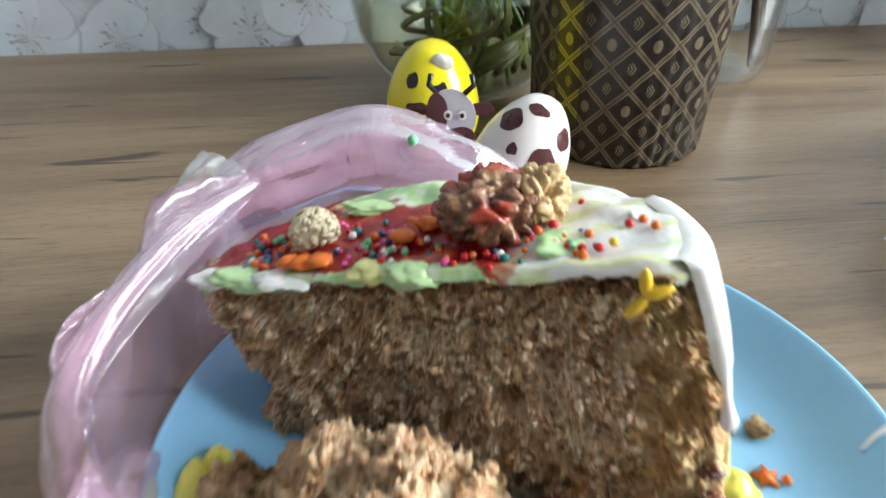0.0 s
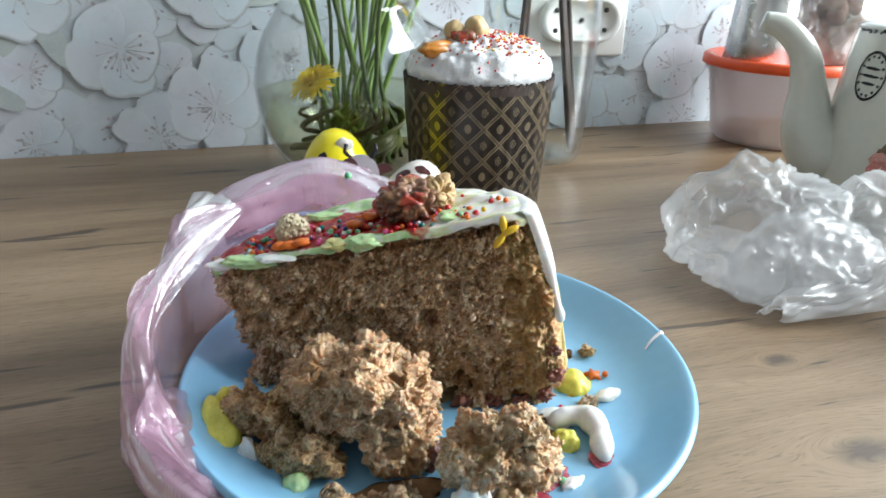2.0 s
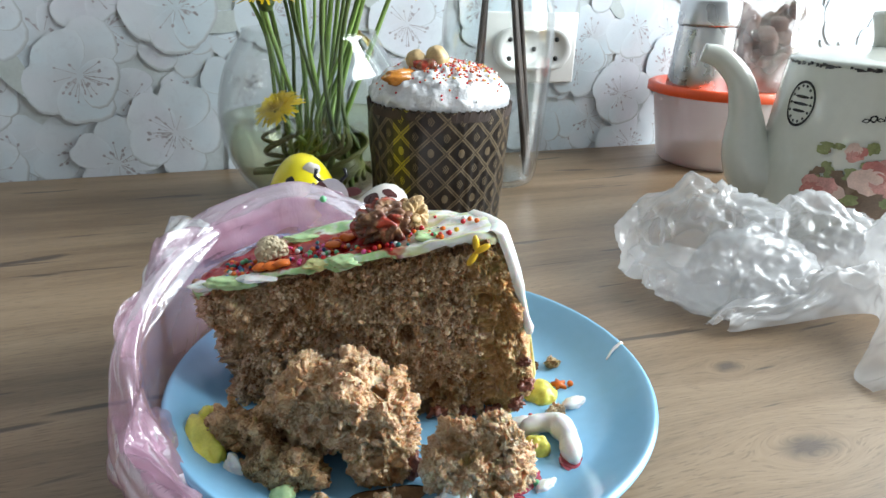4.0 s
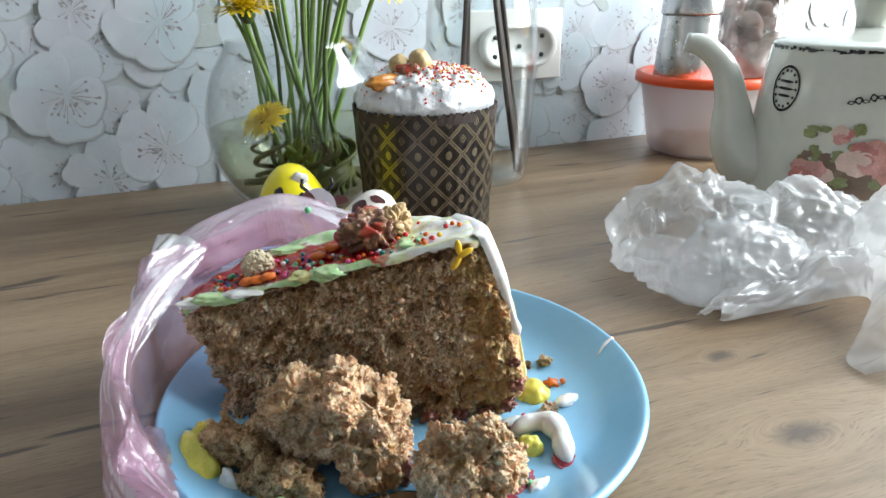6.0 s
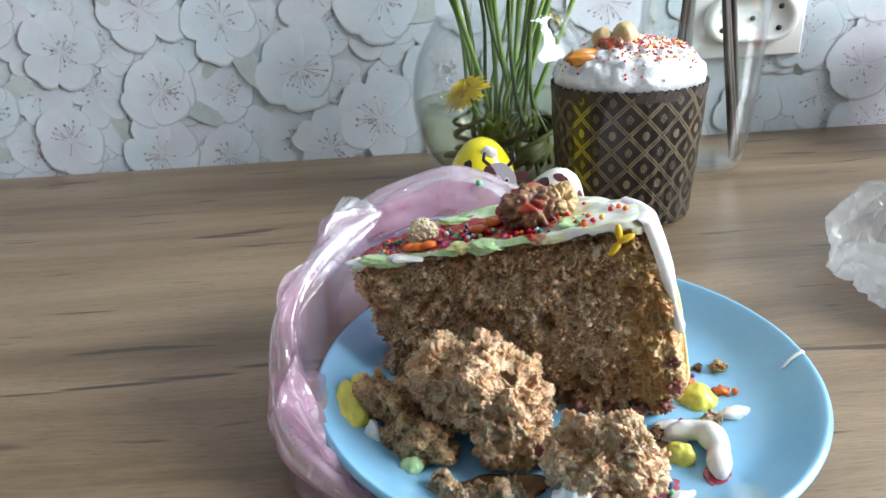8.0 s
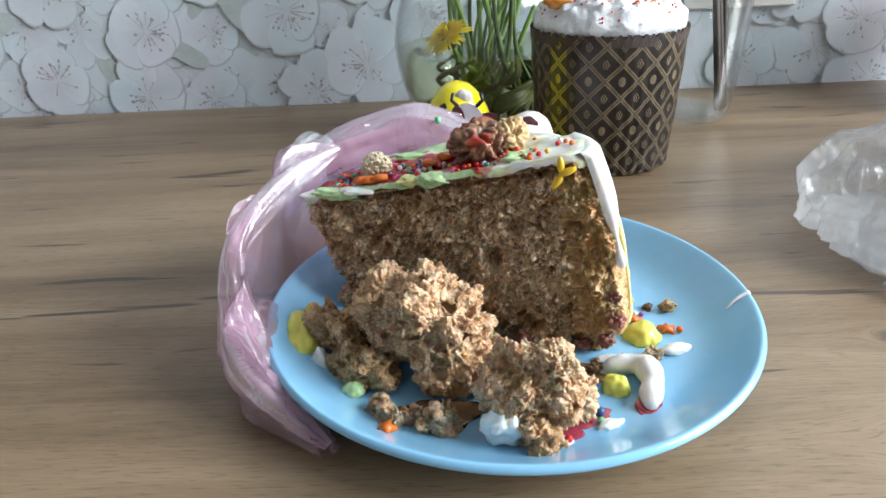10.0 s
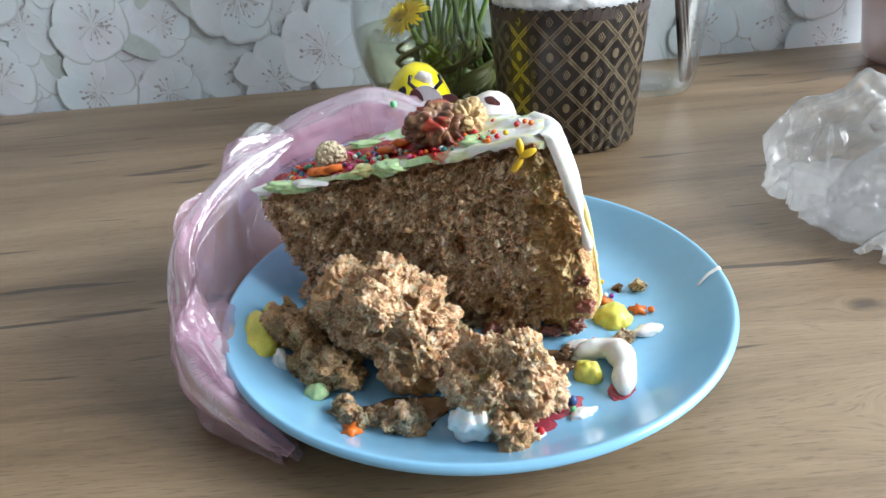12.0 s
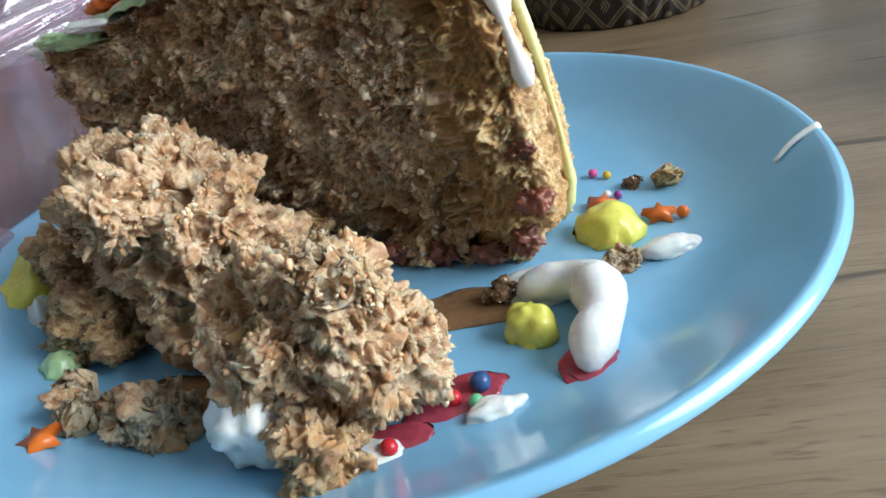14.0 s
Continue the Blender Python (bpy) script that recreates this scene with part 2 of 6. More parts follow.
def paper_cup_material():
    """Brown baking paper with a gold lattice and small printed badges; one column of cells is yellow."""
    m, nt, b = material("printed_baking_paper")
    u, v, _ = split(nt, coords(nt, "UV"))
    a, c = calc(nt, "ADD", calc(nt, "MULTIPLY", u, 15.0), calc(nt, "MULTIPLY", v, 4.3)), calc(nt, "SUBTRACT", calc(nt, "MULTIPLY", u, 15.0), calc(nt, "MULTIPLY", v, 4.3))
    fa, fc = calc(nt, "FRACT", calc(nt, "ADD", a, 20.0)), calc(nt, "FRACT", calc(nt, "ADD", c, 20.0))
    da, dc = calc(nt, "ABSOLUTE", calc(nt, "SUBTRACT", fa, 0.5)), calc(nt, "ABSOLUTE", calc(nt, "SUBTRACT", fc, 0.5))
    edge = calc(nt, "MAXIMUM", da, dc)
    wear = noise_tex(nt, coords(nt), 120, 3)
    line = ramp(nt, edge, (0.405, 0.0), (0.42, 1.0), (0.462, 1.0), (0.48, 0.35))
    px, py = calc(nt, "ADD", calc(nt, "SUBTRACT", fa, 0.5), calc(nt, "SUBTRACT", fc, 0.5)), calc(nt, "SUBTRACT", calc(nt, "SUBTRACT", fa, 0.5), calc(nt, "SUBTRACT", fc, 0.5))
    oval = calc(nt, "SQRT", calc(nt, "ADD", calc(nt, "MULTIPLY", calc(nt, "MULTIPLY", px, px), 1.7), calc(nt, "MULTIPLY", py, py)))
    badge = ramp(nt, oval, (0.27, 1.0), (0.30, 0.0))
    turn = calc(nt, "FRACT", calc(nt, "MULTIPLY", calc(nt, "ADD", calc(nt, "FLOOR", calc(nt, "ADD", a, 20.0)), calc(nt, "MULTIPLY", calc(nt, "FLOOR", calc(nt, "ADD", c, 20.0)), 2.0)), 0.3334))
    bars = calc(nt, "GREATER_THAN", calc(nt, "SINE", calc(nt, "MULTIPLY", calc(nt, "ADD", px, calc(nt, "MULTIPLY", calc(nt, "ABSOLUTE", py), 0.7)), 42.0)), 0.0)
    plain_egg = calc(nt, "LESS_THAN", turn, 0.2)
    motif = calc(nt, "MULTIPLY", badge, calc(nt, "MAXIMUM", plain_egg, bars))
    paper = ramp(nt, wear, (0.3, (0.010, 0.007, 0.006)), (0.7, (0.022, 0.015, 0.011)))
    gold = ramp(nt, wear, (0.3, (0.14, 0.105, 0.065)), (0.7, (0.25, 0.195, 0.12)))
    colour = mixed(nt, calc(nt, "MULTIPLY", motif, 0.85), paper, gold)
    colour = mixed(nt, calc(nt, "MULTIPLY", line, 0.8), colour, gold)
    strip = calc(nt, "MULTIPLY", calc(nt, "LESS_THAN", calc(nt, "ABSOLUTE", calc(nt, "SUBTRACT", u, YELLOW_COLUMN)), 0.020), calc(nt, "GREATER_THAN", v, 0.22))
    colour = mixed(nt, calc(nt, "MULTIPLY", strip, calc(nt, "ADD", calc(nt, "MULTIPLY", calc(nt, "MAXIMUM", line, motif), 0.75), 0.06)), colour, (0.36, 0.30, 0.01))
    feed(nt, b.inputs["Base Color"], colour)
    feed(nt, b.inputs["Roughness"], calc(nt, "ADD", calc(nt, "MULTIPLY", wear, 0.25), 0.22))
    feed(nt, b.inputs["Normal"], relief(nt, noise_tex(nt, coords(nt, scale=(1, 1, 0.35)), 75, 3), 0.35, 0.003))
    return m


def petal_material():
    """Printed blossom: u runs in from the petal's edge, v out from the heart."""
    m, nt, b = material("wallpaper_petal_print")
    u, v, w = split(nt, coords(nt, "UV"))
    vec = coords(nt)
    veins = noise_tex(nt, vec, 160, 3, 0.6)
    cloud = noise_tex(nt, vec, 15, 2)
    tint = noise_tex(nt, coords(nt, shift=(3, 1, 2)), 11, 2)
    edge = calc(nt, "ADD", u, calc(nt, "MULTIPLY", calc(nt, "SUBTRACT", veins, 0.5), 0.035))
    rim = ramp(nt, edge, (0.0, (0.36, 0.385, 0.40)), (0.050, (0.50, 0.54, 0.565)), (0.10, (0.70, 0.755, 0.80)), (0.30, (0.645, 0.70, 0.755)), (0.8, (0.56, 0.61, 0.665)))
    colour = mixed(nt, ramp(nt, v, (0.0, 0.85), (0.22, 0.55), (0.55, 0.0)), rim, (0.50, 0.50, 0.51))
    blush = ramp(nt, tint, (0.40, (0.55, 0.69, 0.77)), (0.50, (0.64, 0.69, 0.75)), (0.60, (0.66, 0.64, 0.73)))
    colour = mixed(nt, calc(nt, "MULTIPLY", ramp(nt, edge, (0.06, 0.0), (0.10, 1.0)), 0.55), colour, blush)
    colour = mixed(nt, calc(nt, "MULTIPLY", ramp(nt, cloud, (0.42, 0.0), (0.66, 1.0)), 0.35), colour, (0.50, 0.525, 0.565))
    streaks = noise_tex(nt, vec, 75, 5, 0.75, 1.5)
    colour = mixed(nt, calc(nt, "MULTIPLY", ramp(nt, streaks, (0.52, 0.0), (0.68, 1.0)), 0.3), colour, (0.48, 0.50, 0.55))
    geo = nt.nodes.new("ShaderNodeNewGeometry")
    colour = mixed(nt, calc(nt, "MULTIPLY", geo.outputs["Random Per Island"], 0.30), colour, (0.50, 0.535, 0.58))
    feed(nt, b.inputs["Base Color"], colour)
    b.inputs["Roughness"].default_value = 0.55
    feed(nt, b.inputs["Normal"], relief(nt, calc(nt, "ADD", veins, calc(nt, "MULTIPLY", u, 2.0)), 0.12, 0.0006))
    return m


def icing_material():
    """Glaze in white, pale green and jam red, poured in patches."""
    m, nt, b = material("coloured_glaze")
    v = coords(nt)
    u1, u2, _ = split(nt, coords(nt, "UV"))
    wob = noise_tex(nt, v, 75, 3, 0.6)
    across = calc(nt, "ADD", u2, calc(nt, "MULTIPLY", calc(nt, "SUBTRACT", wob, 0.5), 0.75))
    green = noise_tex(nt, v, 130, 2)
    pale = ramp(nt, green, (0.40, (0.72, 0.74, 0.66)), (0.52, (0.47, 0.66, 0.30)), (0.62, (0.36, 0.58, 0.30)))
    jam = ramp(nt, noise_tex(nt, v, 150, 3), (0.40, (0.28, 0.006, 0.008)), (0.58, (0.36, 0.022, 0.014)), (0.70, (0.46, 0.13, 0.045)))
    middle = ramp(nt, across, (0.06, 0.0), (0.12, 1.0), (0.74, 1.0), (0.84, 0.0))
    colour = mixed(nt, middle, pale, jam)
    end = ramp(nt, calc(nt, "ADD", u1, calc(nt, "MULTIPLY", calc(nt, "SUBTRACT", wob, 0.5), 0.16)), (0.66, 0.0), (0.72, 1.0))
    streak = noise_tex(nt, coords(nt, scale=(0.35, 1.6, 1.0), turn=(0, 0, 0.25)), 95, 2)
    white = ramp(nt, streak, (0.44, (0.80, 0.79, 0.77)), (0.53, (0.66, 0.70, 0.36)), (0.58, (0.80, 0.79, 0.77)))
    colour = mixed(nt, end, colour, white)
    feed(nt, b.inputs["Base Color"], colour)
    feed(nt, b.inputs["Roughness"], ramp(nt, wob, (0.3, 0.18), (0.7, 0.34)))
    b.inputs["Subsurface Weight"].default_value, b.inputs["Subsurface Scale"].default_value = 0.2, 0.002
    feed(nt, b.inputs["Normal"], relief(nt, noise_tex(nt, v, 210, 3), 0.3, 0.0015))
    return m


def walnut_material():
    """Walnut kernel: pale flesh under a brown skin, streaked with red jam."""
    m, nt, b = material("walnut_skin")
    v = coords(nt)
    skin, fine, jam = noise_tex(nt, v, 150, 4, 0.65), noise_tex(nt, v, 700, 3), noise_tex(nt, coords(nt, shift=(5, 2, 1)), 85, 2)
    colour = ramp(nt, calc(nt, "ADD", calc(nt, "MULTIPLY", skin, 0.8), calc(nt, "MULTIPLY", fine, 0.2)), (0.40, (0.09, 0.03, 0.015)), (0.52, (0.20, 0.085, 0.04)), (0.60, (0.38, 0.20, 0.095)), (0.70, (0.58, 0.40, 0.23)))
    colour = mixed(nt, ramp(nt, jam, (0.50, 0.0), (0.58, 0.9)), colour, (0.36, 0.035, 0.018))
    feed(nt, b.inputs["Base Color"], colour)
    feed(nt, b.inputs["Roughness"], ramp(nt, jam, (0.45, 0.42), (0.60, 0.16)))
    b.inputs["Coat Weight"].default_value = 0.3
    feed(nt, b.inputs["Normal"], relief(nt, calc(nt, "ADD", skin, fine), 0.5, 0.0012))
    return m


# ---- mesh helpers ----
def part(name, bm, mat, parent=None, label="", smooth=True):
    me = bpy.data.meshes.new(name)
    bm.normal_update()
    bm.to_mesh(me)
    bm.free()
    for m in (mat if isinstance(mat, list) else [mat]):
        me.materials.append(m)
    if smooth:
        me.polygons.foreach_set("use_smooth", [True] * len(me.polygons))
    ob = new(name, me)
    if parent:
        ob.parent = parent
    if label:
        ob["label"] = label
    return ob


def empty(name, m=None, label="", category="", group="", kind=""):
    ob = new(name)
    ob.empty_display_size = 0.01
    if m is not None:
        ob.matrix_world = m
    return tagged(ob, label, category, group, kind)


def box(bm, size, m=Matrix(), bevel=0.0):
    got = bmesh.ops.create_cube(bm, size=1.0, matrix=m @ Matrix.Diagonal((*size, 1)))
    if bevel:
        edges = list({e for v in got["verts"] for e in v.link_edges})
        bmesh.ops.bevel(bm, geom=edges, offset=bevel, segments=2, affect="EDGES", profile=0.6)
    return bm


def boxed(size, m=Matrix(), bevel=0.0):
    return box(bmesh.new(), size, m, bevel)


def lathe(profile, steps=64, m=Matrix(), wobble=None, uv=False):
    """Spin a profile of (radius, height) about z."""
    bm = bmesh.new()
    layer = bm.loops.layers.uv.new("UVMap") if uv else None
    rows = []
    for r, z in profile:
        row = []
        for i in range(steps):
            a = 2 * math.pi * i / steps
            k = wobble(a, z) if wobble else 0.0
            row.append(bm.verts.new(m @ Vector(((r + k) * math.cos(a), (r + k) * math.sin(a), z))) if r > 1e-6 else None)
        if r <= 1e-6:
            row = [bm.verts.new(m @ Vector((0, 0, z)))] * steps
        rows.append(row)
    zs = [p[1] for p in profile]
    lo, hi = min(zs), max(zs)
    for k in range(len(rows) - 1):
        for i in range(steps):
            j = (i + 1) % steps
            quad = []
            for v in (rows[k][i], rows[k][j], rows[k + 1][j], rows[k + 1][i]):
                if v not in quad:
                    quad.append(v)
            if len(quad) > 2:
                f = bm.faces.new(quad)
                if uv:
                    for loop in f.loops:
                        on_next = loop.vert in (rows[k][j], rows[k + 1][j])
                        loop[layer].uv = ((i + on_next) / steps, (loop.vert.co.z - lo) / (hi - lo))
    bmesh.ops.recalc_face_normals(bm, faces=bm.faces)
    return bm


def tube(points, radius, steps=8, bm=None, taper=None):
    bm = bm or bmesh.new()
    pts = [Vector(p) for p in points]
    rows = []
    side = Vector((0.31, 0.87, 0.38))
    for i, p in enumerate(pts):
        d = (pts[min(i + 1, len(pts) - 1)] - pts[max(i - 1, 0)]).normalized()
        a = d.cross(side).normalized()
        b = d.cross(a)
        r = radius * (taper(i / (len(pts) - 1)) if taper else 1.0)
        rows.append([bm.verts.new(p + (a * math.cos(t) + b * math.sin(t)) * r) for t in (2 * math.pi * k / steps for k in range(steps))])
    for r0, r1 in zip(rows, rows[1:]):
        for k in range(steps):
            bm.faces.new((r0[k], r0[(k + 1) % steps], r1[(k + 1) % steps], r1[k]))
    bm.faces.new(rows[0][::-1]), bm.faces.new(rows[-1])
    return bm


def smooth_line(points, n):
    """A Catmull-Rom line through the points, n steps a span."""
    p = [Vector(q) for q in points]
    p = [2 * p[0] - p[1]] + p + [2 * p[-1] - p[-2]]
    out = []
    for i in range(1, len(p) - 2):
        for k in range(n):
            t = k / n
            a, b, c, d = p[i - 1], p[i], p[i + 1], p[i + 2]
            out.append(0.5 * ((2 * b) + (c - a) * t + (2 * a - 5 * b + 4 * c - d) * t * t + (3 * b - a - 3 * c + d) * t ** 3))
    return out + [p[-2]]


def lump(size, centre, seed, detail=4, rough=0.25, freq=1.6, floor_z=None, turn=0.0, pull=None):
    """A soft uneven lump: a ball pushed about by noise, flattened where it lies."""
    bm = bmesh.new()
    bmesh.ops.create_icosphere(bm, subdivisions=detail, radius=1.0)
    spin = Matrix.Rotation(turn, 3, "Z")
    off = Vector((seed * 3.1, seed * 1.7, seed * 0.9))
    for v in bm.verts:
        n = v.co.normalized()
        k = 1 + rough * noise.noise(n * freq + off) + rough * 0.5 * noise.noise(n * freq * 2.6 + off)
        co = Vector((n.x * size[0], n.y * size[1], n.z * size[2])) * k
        v.co = spin @ co + Vector(centre)
        if floor_z is not None and v.co.z < floor_z:
            v.co.z = floor_z
    return bm


def crumble(p, n, s=1.0):
    """How far a torn sponge face stands out or sinks in: rough clumps, open pores, a few deep holes."""
    q = p + noise.noise_vector(p * 240) * 0.0016
    d = 0.0021 * noise.fractal(q * 125, 0.30, 2.2, 6) + 0.0028 * noise.noise(p * 70)
    for scale, depth, cut in ((170, 0.0052, -0.05), (350, 0.0056, -0.25), (760, 0.0030, -0.35)):
        far = noise.voronoi(q * scale)[0]
        amount = min(1.0, max(0.0, (noise.noise(p * scale * 0.33 + Vector((3, 7, 1))) - cut) * 2.2))
        d -= depth * amount * max(0.0, min(0.42, far[1] - far[0]) - 0.10)
    d -= 0.0022 * max(0.0, abs(noise.noise(q * 310 + Vector((2, 6, 1)))) - 0.12)
    for scale, start, deep in ((105, 0.30, 0.022), (230, 0.30, 0.009)):
        cave = noise.noise(p * scale + Vector((8, 1, 4)))
        if cave > start:
            d -= deep * (cave - start)
    return n * d * s


def grain_material(name, pale, warm, deep):
    """Loose crumbs, each of its own tone."""
    m, nt, b = material(name)
    geo = nt.nodes.new("ShaderNodeNewGeometry")
    v = coords(nt)
    patch = noise_tex(nt, v, 75, 4, 0.65)
    mixv = calc(nt, "ADD", calc(nt, "ADD", calc(nt, "MULTIPLY", geo.outputs["Random Per Island"], 0.40), -0.06), calc(nt, "MULTIPLY", patch, 0.72))
    grit = noise_tex(nt, v, 900, 3, 0.7)
    colour = ramp(nt, mixv, (0.33, deep), (0.50, warm), (0.70, pale))
    colour = mixed(nt, ramp(nt, grit, (0.35, 0.25), (0.55, 0.0)), colour, deep)
    feed(nt, b.inputs["Base Color"], colour)
    feed(nt, b.inputs["Roughness"], ramp(nt, patch, (0.40, 0.75), (0.62, 0.50)))
    b.inputs["Subsurface Weight"].default_value, b.inputs["Subsurface Scale"].default_value = 0.25, 0.0016
    b.inputs["Subsurface Radius"].default_value = (1.0, 0.6, 0.35)
    feed(nt, b.inputs["Normal"], relief(nt, grit, 0.5, 0.0008))
    return m


def grains(name, spots, count, lo, hi, mat, parent, back, seed):
    """Many small uneven crumbs set on the torn face, in one mesh."""
    rng = np.random.default_rng(seed)
    ball = bmesh.new()
    bmesh.ops.create_icosphere(ball, subdivisions=1, radius=1.0)
    unit = np.array([v.co[:] for v in ball.verts])
    tris = np.array([[v.index for v in f.verts] for f in ball.faces])
    ball.free()
    keep = [(co, n) for co, n in spots if noise.noise(co * 165 + Vector((3, 3, 3))) < 0.16 and noise.noise(co * 105 + Vector((8, 1, 4))) < 0.25]
    picks = rng.integers(0, len(keep), count)
    verts, faces = [], []
    for k, i in enumerate(picks):
        co, n = keep[i]
        size = lo + (hi - lo) * rng.random() ** 2.6
        q = rng.normal(size=(3, 3))
        turn, _ = np.linalg.qr(q)
        jag = 1 + 0.42 * rng.standard_normal((len(unit), 1)).clip(-1.4, 1.5)
        pts = (unit * jag * (0.55 + 0.75 * rng.random(3))) @ turn * size
        verts.append(pts + np.array(co[:]) + np.array(n[:]) * size * -0.25)
        faces.append(tris + k * len(unit))
    verts, faces = np.concatenate(verts), np.concatenate(faces)
    verts[:, 2] = np.maximum(verts[:, 2], PLATE_Z - 0.0003)
    m = np.array(back)
    verts = verts @ m[:3, :3].T + m[:3, 3]
    me = bpy.data.meshes.new(name)
    me.vertices.add(len(verts)), me.loops.add(faces.size), me.polygons.add(len(faces))
    me.vertices.foreach_set("co", verts.ravel())
    me.loops.foreach_set("vertex_index", faces.ravel())
    me.polygons.foreach_set("loop_start", np.arange(0, faces.size, 3))
    me.polygons.foreach_set("use_smooth", [True] * len(faces))
    me.update(calc_edges=True)
    me.validate()
    me.materials.append(mat)
    ob = new(name, me)
    ob.parent = parent
    return tagged(ob, kind="stuff")


def dough_chunk(size, centre, seed, floor_z, detail=6, strength=1.25, lumpy=0.34, turn=0.0):
    bm = lump(size, centre, seed, detail, lumpy, 1.7, floor_z, turn)
    bm.normal_update()
    moved = []
    for v in bm.verts:
        big = v.normal * (0.0042 * noise.noise(v.co * 95 + Vector((seed, 0, 0))) + 0.0022 * noise.noise(v.co * 210 + Vector((seed, 3, 0))))
        moved.append(v.co + big + crumble(v.co, v.normal, strength))
    for v, co in zip(bm.verts, moved):
        v.co = co
        if co.z < floor_z - 0.0005:
            v.co.z = floor_z
    return bm


# the materials in use
OAK = wood_material()
CRUMB = crumb_material("cake_crumb", (0.92, 0.72, 0.51), (0.66, 0.42, 0.235), (0.27, 0.12, 0.046), (0.50, 0.26, 0.09))
BAKED = crumb_material("baked_brown_crumb", (0.42, 0.24, 0.10), (0.24, 0.11, 0.042), (0.09, 0.036, 0.015), (0.17, 0.06, 0.022))
CHUNK = crumb_material("torn_cake_crumb", (0.78, 0.57, 0.38), (0.60, 0.375, 0.21), (0.40, 0.19, 0.08), (0.54, 0.27, 0.095))
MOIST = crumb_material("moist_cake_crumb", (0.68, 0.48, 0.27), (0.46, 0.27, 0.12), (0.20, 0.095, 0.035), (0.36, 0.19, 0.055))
CRUST = crumb_material("golden_crust", (0.74, 0.54, 0.30), (0.60, 0.38, 0.16), (0.36, 0.18, 0.06), (0.54, 0.27, 0.08))
GLAZE = icing_material()
WHITE_ICING = plain("white_icing", (0.80, 0.79, 0.77), 0.28, vary=0.05, scale=120, bump=0.2, depth=0.001, sss=0.25)
SUGAR_ICING = plain("sugar_icing", (0.74, 0.75, 0.77), 0.22, vary=0.08, scale=60, bump=0.35, depth=0.0035)
YELLOW_ICING = plain("yellow_icing", (0.70, 0.65, 0.12), 0.25, vary=0.16, scale=120, bump=0.2, depth=0.001, sss=0.2)
PALE_YELLOW = plain("pale_yellow_icing", (0.72, 0.68, 0.30), 0.28, vary=0.14, scale=140, bump=0.2, sss=0.2)
GREEN_ICING = plain("pale_green_icing", (0.48, 0.66, 0.34), 0.26, vary=0.16, scale=140, bump=0.2, sss=0.2)
RED_FRUIT = plain("red_brown_fruit", (0.19, 0.055, 0.030), 0.35, vary=0.5, scale=160, bump=0.6, depth=0.0015, coat=0.2)
JAM = plain("red_jam", (0.66, 0.10, 0.15), 0.10, vary=0.35, scale=150, bump=0.1, coat=0.4, trans=0.45)
SYRUP = plain("brown_syrup", (0.36, 0.20, 0.10), 0.14, vary=0.3, scale=90, bump=0.15, coat=0.3, trans=0.45)
WALNUT = walnut_material()
WALNUT_PALE = plain("walnut_flesh", (0.52, 0.35, 0.17), 0.45, vary=0.25, scale=190, bump=0.5, depth=0.001, coat=0.15)
SESAME = plain("sesame", (0.60, 0.50, 0.34), 0.45, vary=0.2, scale=200, bump=0.2)
PLATE_BLUE = plain("blue_glazed_ceramic", (0.235, 0.485, 0.71), 0.16, vary=0.05, scale=25, bump=0.06, depth=0.0015, coat=0.25)
PINK_FILM = film_material("pink_plastic_film", (0.94, 0.67, 0.82), 0.60, 50, 0.3)
THIN_PINK = film_material("thin_pink_film", (0.94, 0.68, 0.84), 0.82, 40, 0.3, 0.14)
CLEAR_FILM = film_material("clear_plastic_film", (0.97, 0.97, 0.98), 0.66, 26, 0.22, 0.20, 0.28, 0.24)
MILKY_FILM = film_material("milky_plastic_film", (0.96, 0.96, 0.97), 0.45, 30, 0.22, 0.2, 0.3, 0.26)
CLEAR_PINK = film_material("faint_pink_film", (0.90, 0.78, 0.84), 0.95, 45, 0.02)
CELLOPHANE = film_material("cellophane", (0.85, 0.80, 0.76), 0.68, 45, 0.6)
GLASS = glass_material("clear_glass", (0.975, 0.985, 0.98), 1.45)
WATER = glass_material("vase_water", (0.90, 0.915, 0.78), 1.25)
CUP_PAPER = paper_cup_material()
STEM = plain("green_stem", (0.19, 0.30, 0.07), 0.5, vary=0.3, scale=60, bump=0.2)
STEM_DARK = plain("dark_green_stem", (0.085, 0.125, 0.035), 0.5, vary=0.35, scale=60, bump=0.2)
PETAL_YELLOW = plain("dandelion_yellow", (0.75, 0.56, 0.012), 0.55, vary=0.22, scale=150, bump=0.0)
TWIG = plain("dark_brown_twig", (0.055, 0.038, 0.032), 0.6, vary=0.3, scale=120, bump=0.4)
EGG_YELLOW = plain("yellow_egg_film", (0.80, 0.68, 0.015), 0.2, vary=0.06, scale=60, bump=0.05, coat=0.4)
EGG_WHITE = plain("white_egg_film", (0.78, 0.73, 0.69), 0.24, vary=0.06, scale=60, bump=0.05, coat=0.3)
PATCH_BROWN = plain("dark_red_brown_print", (0.075, 0.022, 0.022), 0.28, vary=0.2, scale=80, bump=0.0)
PATCH_GREY = plain("grey_print", (0.50, 0.48, 0.50), 0.3, vary=0.08, scale=80, bump=0.0)
PRINT_BLACK = plain("black_print", (0.018, 0.018, 0.02), 0.25, vary=0.1, scale=80, bump=0.0)
ENAMEL = plain("cream_enamel", (0.60, 0.61, 0.55), 0.17, vary=0.06, scale=20, bump=0.05, depth=0.001, coat=0.5)
ROSE = plain("rose_print", (0.55, 0.27, 0.24), 0.25, vary=0.35, scale=110, bump=0.0)
